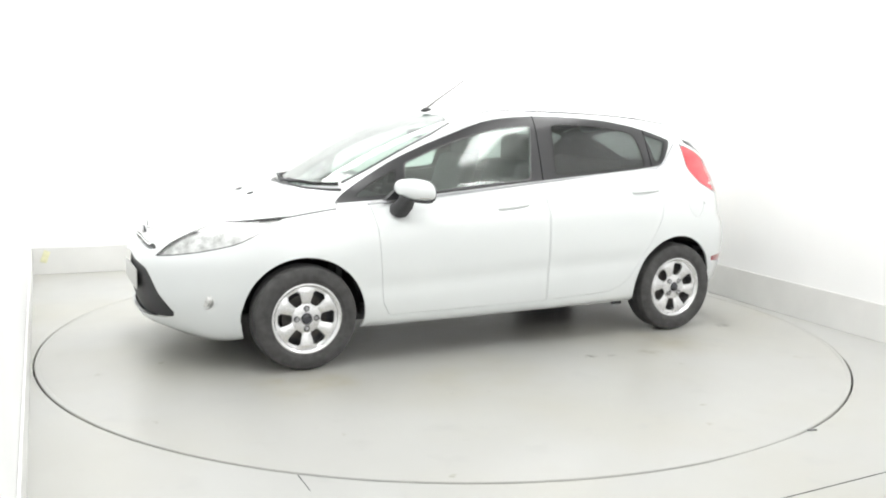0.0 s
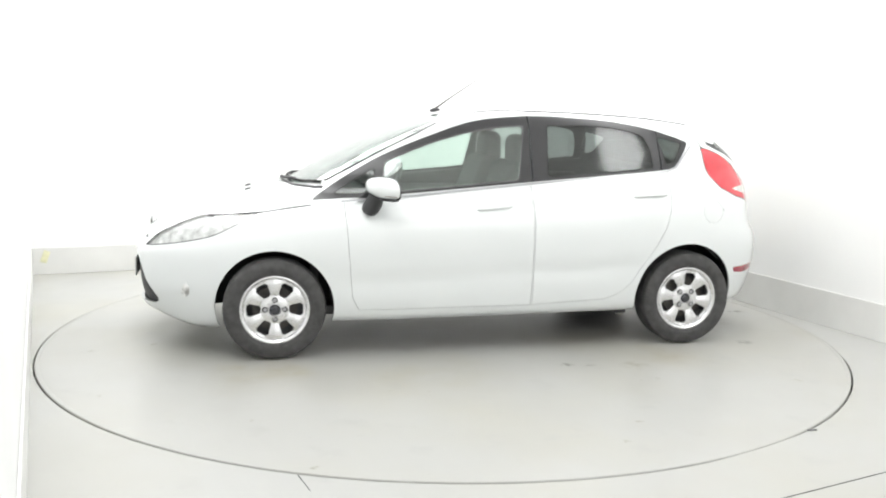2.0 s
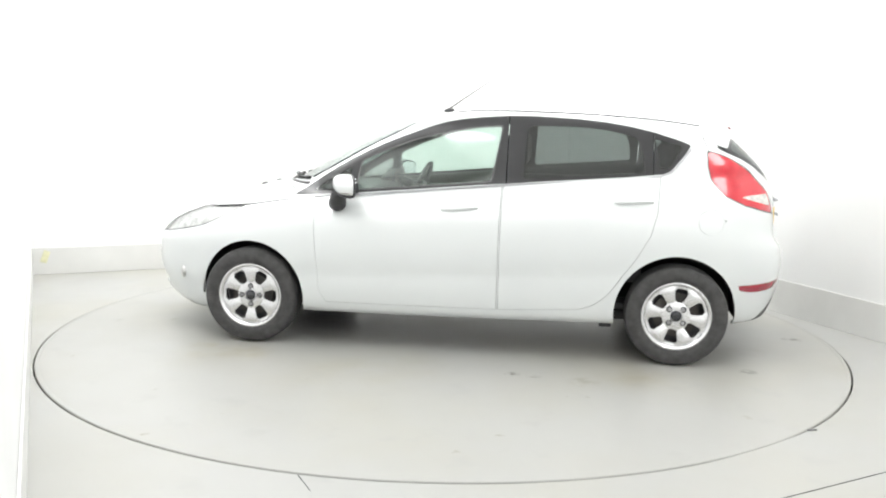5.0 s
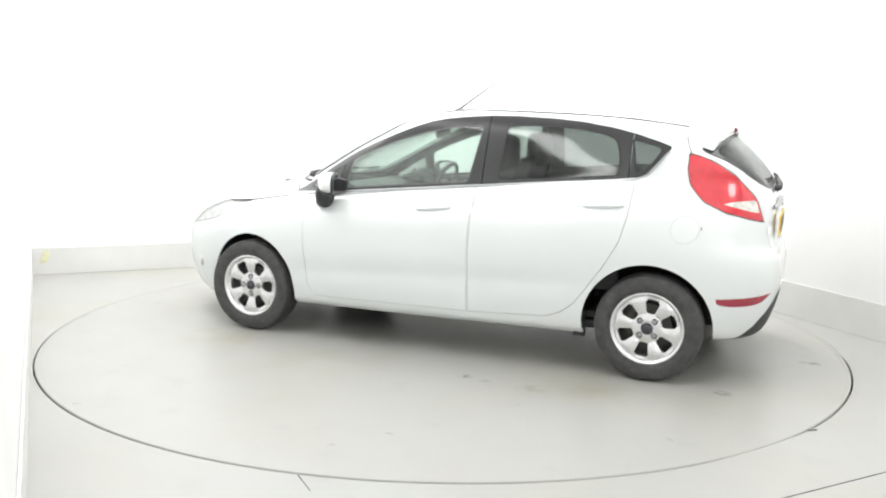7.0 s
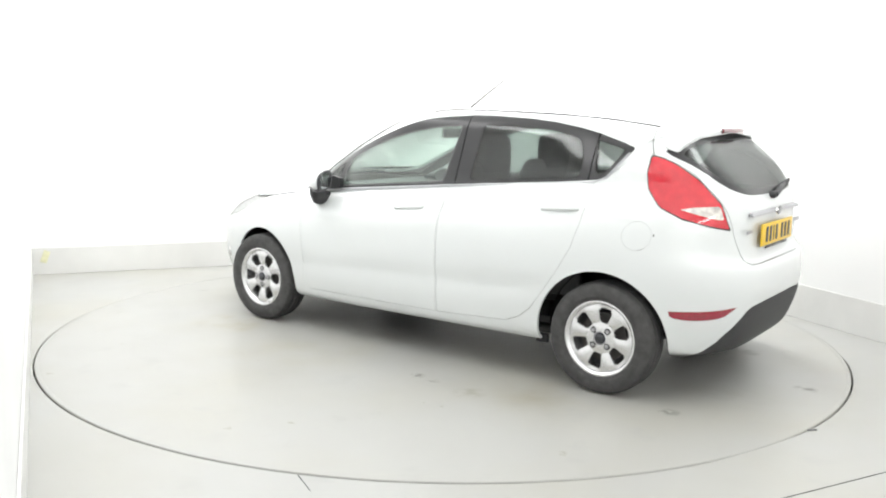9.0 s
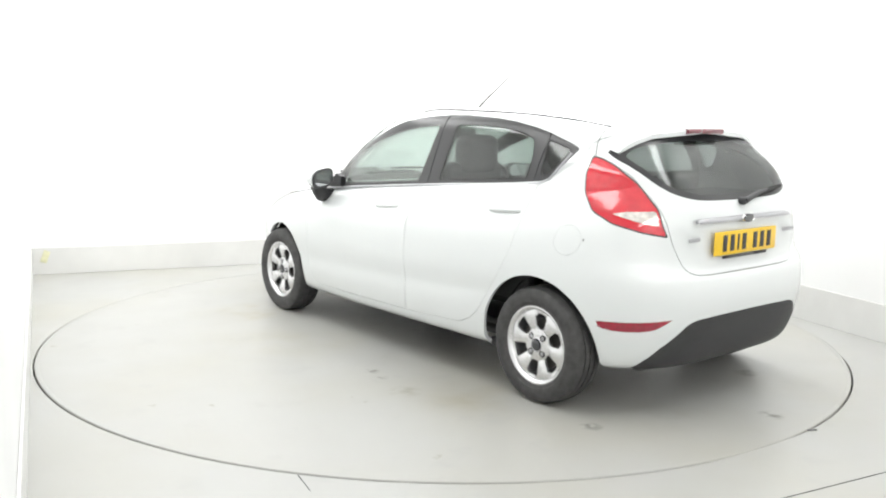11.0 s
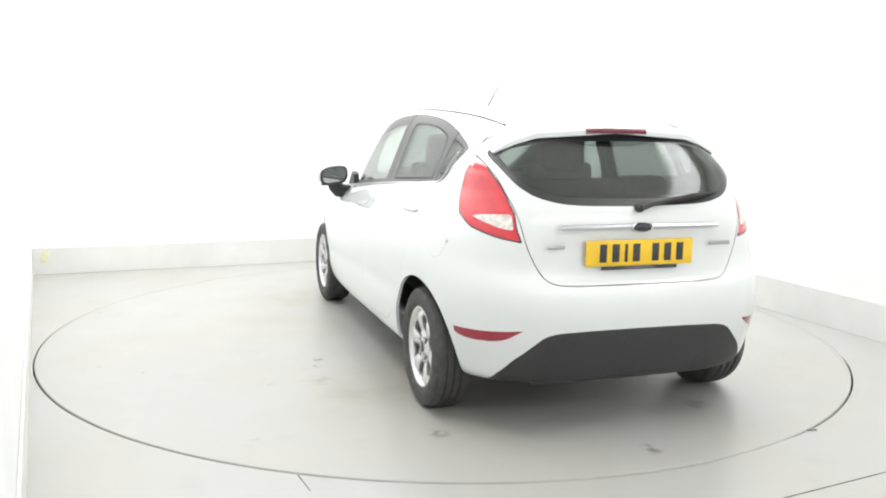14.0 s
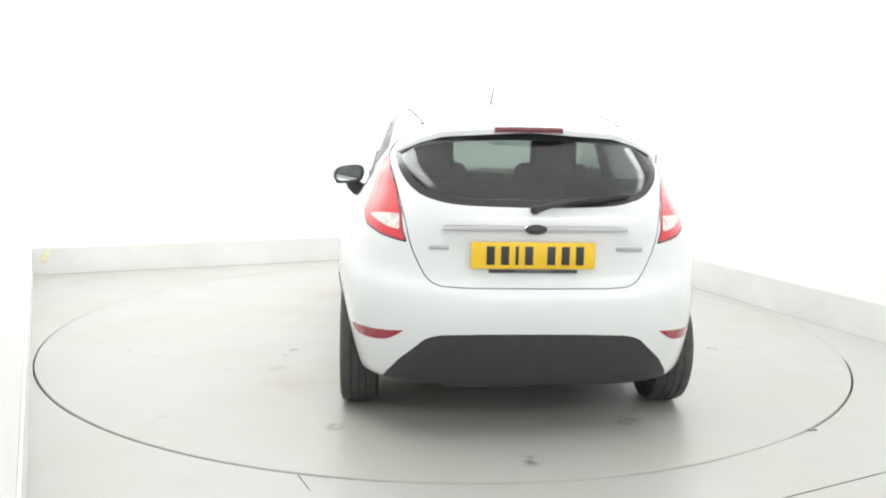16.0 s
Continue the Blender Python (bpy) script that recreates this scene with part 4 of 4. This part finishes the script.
    for y, w, m in ((0.128, 0.115, M_BLACK), (0.0, 0.14, M_SEAL), (-0.128, 0.115, M_BLACK)):
        part("plate_strip", box(0.006, w, 0.014, -1.838, y + 0.008, 0.740, 0.002), m, plate)
    part("tailgate_bar", blob([(-1.812, 0, 0.916, 0.385, 0.012, 8), (-1.826, 0, 0.915, 0.390, 0.010, 8), (-1.833, 0, 0.912, 0.388, 0.005, 8)]), M_SILVER, car, "silver tailgate grip bar")
    part("badge", lathe([(0.0, -0.012), (0.038, -0.010), (0.044, -0.004), (0.044, 0.0), (0.0, 0.0)], 32, "x"), M_BADGE, car, "dark oval badge", m=pose(-1.833, 0, 0.915) @ Matrix.Diagonal((1, 1, 0.42, 1)))
    part("badge_ring", lathe([(0.043, -0.006), (0.047, -0.010), (0.051, -0.004), (0.049, 0.0)], 32, "x", closed=True), M_CHROME, car, m=pose(-1.833, 0, 0.915) @ Matrix.Diagonal((1, 1, 0.42, 1)))
    part("model_lettering_bar", box(0.004, 0.085, 0.016, -1.822, 0.40, 0.835, 0.002), M_SILVER, car, "small chrome lettering as a plain bar")
    part("model_lettering_bar", box(0.004, 0.11, 0.020, -1.822, -0.40, 0.835, 0.002), M_SILVER, car, "small chrome lettering as a plain bar")
    wiper = new("rear_wiper")
    wiper.parent = car
    tagged(wiper, "black rear wiper at rest on the window")
    part("pivot_cap", lathe([(0.0, -0.022), (0.014, -0.020), (0.019, -0.010), (0.019, 0.012), (0.0, 0.012)], 20, "x"), M_BLACK, wiper, m=pose(-1.800, 0.0, 0.993))
    part("arm", tube([(-1.815, 0.0, 0.995), (-1.818, -0.06, 1.014), (-1.803, -0.14, 1.030), (-1.795, -0.22, 1.038)], 0.01, 8, [0.016, 0.013, 0.011, 0.008]), M_BLACK, wiper)
    part("blade", tube([(-1.797, -0.07, 1.010), (-1.796, -0.14, 1.022), (-1.790, -0.24, 1.034), (-1.778, -0.33, 1.044), (-1.764, -0.405, 1.052)], 0.01, 8, [0.006, 0.013, 0.015, 0.012, 0.006]), M_RUBBER, wiper)
    part("towing_eye_cover", lathe([(0.0, -0.003), (0.028, -0.003), (0.03, 0.0), (0.0, 0.0)], 20, "x"), M_PAINT, car, m=pose(-1.791, -0.613, 0.55, 0, 0, 34))
    part("grille_bar", blob([(1.945, 0, 0.652, 0.30, 0.004, 6), (1.958, 0, 0.652, 0.30, 0.006, 6), (1.966, 0, 0.650, 0.29, 0.004, 6)]), M_CHROME, car, "chrome grille bar")
    part("front_badge", lathe([(0.0, 0.012), (0.05, 0.010), (0.058, 0.0), (0.0, 0.0)], 28, "x"), M_BADGE, car, m=pose(1.945, 0, 0.695) @ Matrix.Diagonal((1, 1, 0.45, 1)))
    part("front_number_plate", box(0.008, 0.50, 0.112, 2.026, 0, 0.450, 0.003), M_WHITEPLATE, car, "plain pale front number plate")
    for z in (0.33, 0.40, 0.47):
        part("grille_slat", tube([(1.975 - 0.45 * y * y, y, z) for y in np.linspace(-0.42, 0.42, 9)], 0.008, 6), M_BLACK, car)


def seat_form(w, h, lean, d=0.13):
    """An upholstered backrest, rising from z = 0 and leaning back."""
    bm = box(d, w, h, 0, 0, h / 2, 0.045, 3)
    for v in bm.verts:
        t = v.co.z / h
        v.co.y *= 1.0 - 0.22 * max(0, t - 0.4)
        v.co.x -= v.co.z * math.tan(radians(lean)) + 0.02 * math.cos(v.co.y * 9) * (v.co.x > 0)
    return bm


def build_interior(car):
    for s in (1, -1):
        seat = new("front_seat")
        seat.parent = car
        tagged(seat, "charcoal cloth front seat with headrest")
        part("cushion", box(0.52, 0.50, 0.17, 0.20, s * 0.36, 0.44, 0.05, 3), M_SEAT, seat)
        part("backrest", seat_form(0.48, 0.60, 18), M_SEAT, seat, m=pose(-0.05, s * 0.36, 0.50))
        part("headrest", box(0.13, 0.27, 0.22, -0.285, s * 0.36, 1.15, 0.055, 4), M_SEAT, seat)
        for y in (-0.06, 0.06):
            part("headrest_post", tube([(-0.255, s * 0.36 + y, 1.04), (-0.285, s * 0.36 + y, 1.12)], 0.006, 6), M_STEEL, seat)
        part("door_card", box(1.0, 0.05, 0.50, 0.30, s * 0.672, 0.62, 0.02), M_DASH, car, "dark door lining")
        part("door_card", box(0.78, 0.05, 0.52, -0.66, s * 0.650, 0.70, 0.02), M_DASH, car, "dark door lining")
    bench = new("rear_bench")
    bench.parent = car
    tagged(bench, "charcoal cloth rear bench with headrests")
    part("cushion", box(0.48, 1.22, 0.18, -0.72, 0, 0.47, 0.05, 3), M_SEAT, bench)
    part("backrest", seat_form(1.20, 0.55, 22), M_SEAT, bench, m=pose(-0.93, 0, 0.52))
    for y in (0.38, -0.38):
        part("headrest", box(0.10, 0.27, 0.11, -1.165, y, 1.030, 0.04, 3), M_SEAT, bench)
    part("parcel_shelf", box(0.36, 1.08, 0.03, -1.46, 0, 0.985, 0.01), M_DASH, car, "dark parcel shelf")
    dash = box(0.42, 1.30, 0.30, 0.80, 0, 0.77, 0.08, 3)
    for v in dash.verts:
        v.co.z += 0.02 * math.cos(v.co.y * 4)
    part("dashboard", dash, M_DASH, car, "dark moulded dashboard")
    part("instrument_hood", blob([(0.66, -0.36, 0.93, 0.16, 0.02, 2.5), (0.60, -0.36, 0.945, 0.17, 0.04, 2.5), (0.565, -0.36, 0.945, 0.16, 0.045, 2.5)]), M_DASH, car)
    sw = new("steering_wheel")
    sw.parent = car
    sw.matrix_basis = pose(0.42, -0.36, 0.86, 0, -24, 0)
    ringp = [(0, 0.185 * math.cos(a), 0.185 * math.sin(a)) for a in np.linspace(0, 2 * math.pi, 41)]
    part("rim", tube(ringp, 0.015, 8), M_DASH, sw)
    part("hub", box(0.05, 0.16, 0.12, 0.02, 0, -0.01, 0.02), M_DASH, sw)
    for p in ((0.18, 0.02), (-0.18, 0.02), (0.0, -0.18)):
        part("spoke", tube([(0.01, 0, 0), (0, p[0], p[1])], 0.014, 6), M_SILVER, sw)
    part("column", tube([(0.02, 0, 0), (0.25, 0, 0)], 0.035, 10), M_DASH, sw)
    part("inner_mirror", box(0.02, 0.22, 0.06, 0.27, 0, 1.25, 0.01), M_BLACK, car, "black inner mirror")
    part("cabin_floor", box(2.2, 1.34, 0.04, -0.2, 0, 0.30, 0.01), M_DASH, car)
    part("centre_console", box(0.9, 0.20, 0.22, 0.25, 0, 0.42, 0.03), M_DASH, car)
    part("boot_floor", box(0.62, 1.0, 0.04, -1.48, 0, 0.45, 0.01), M_DASH, car)
    part("bulkhead", box(0.04, 1.30, 0.60, 1.0, 0, 0.55, 0.01), M_DASH, car)


def build_car():
    car = new("car")
    tagged(car, "white five-door hatchback with silver alloy wheels, parked on the turntable", "car")
    build_body(car)
    for x in (HUB_F, HUB_R):
        tyre_and_rim(car, x, 0.735, 1, *((30, 30) if x > 0 else (-10, 35)))
        tyre_and_rim(car, x, -0.735, -1, *((10, 30) if x > 0 else (-25, 35)))
    build_details(car)
    build_interior(car)
    return car


car = build_car()

# heading of the car by time, in degrees
TURN = [(0.0, 205.84), (0.5, 202.51), (1.0, 199.16), (1.5, 195.82), (2.0, 192.47), (2.5, 189.12), (3.0, 185.76), (3.5, 182.32), (4.0, 178.82), (5.25, 169.85), (6.5, 160.93),
        (7.0, 157.41), (7.5, 153.94), (8.0, 150.49), (8.5, 147.04), (9.0, 143.58), (10.25, 134.85), (11.5, 126.15), (12.0, 122.67), (12.5, 119.15), (13.0, 115.62),
        (13.5, 112.06), (14.0, 108.48), (14.5, 104.93), (15.0, 101.35), (15.5, 97.78), (16.0, 94.17)]


def motions():
    """The turntable turns, and the car on it."""
    walk(turntable, [(t, pose(0, 0, 0, 0, 0, a)) for t, a in TURN])
    walk(car, [(t, pose(0, 0, 0, 0, 0, a) @ pose(-0.147, -0.232, 0)) for t, a in TURN])


motions()
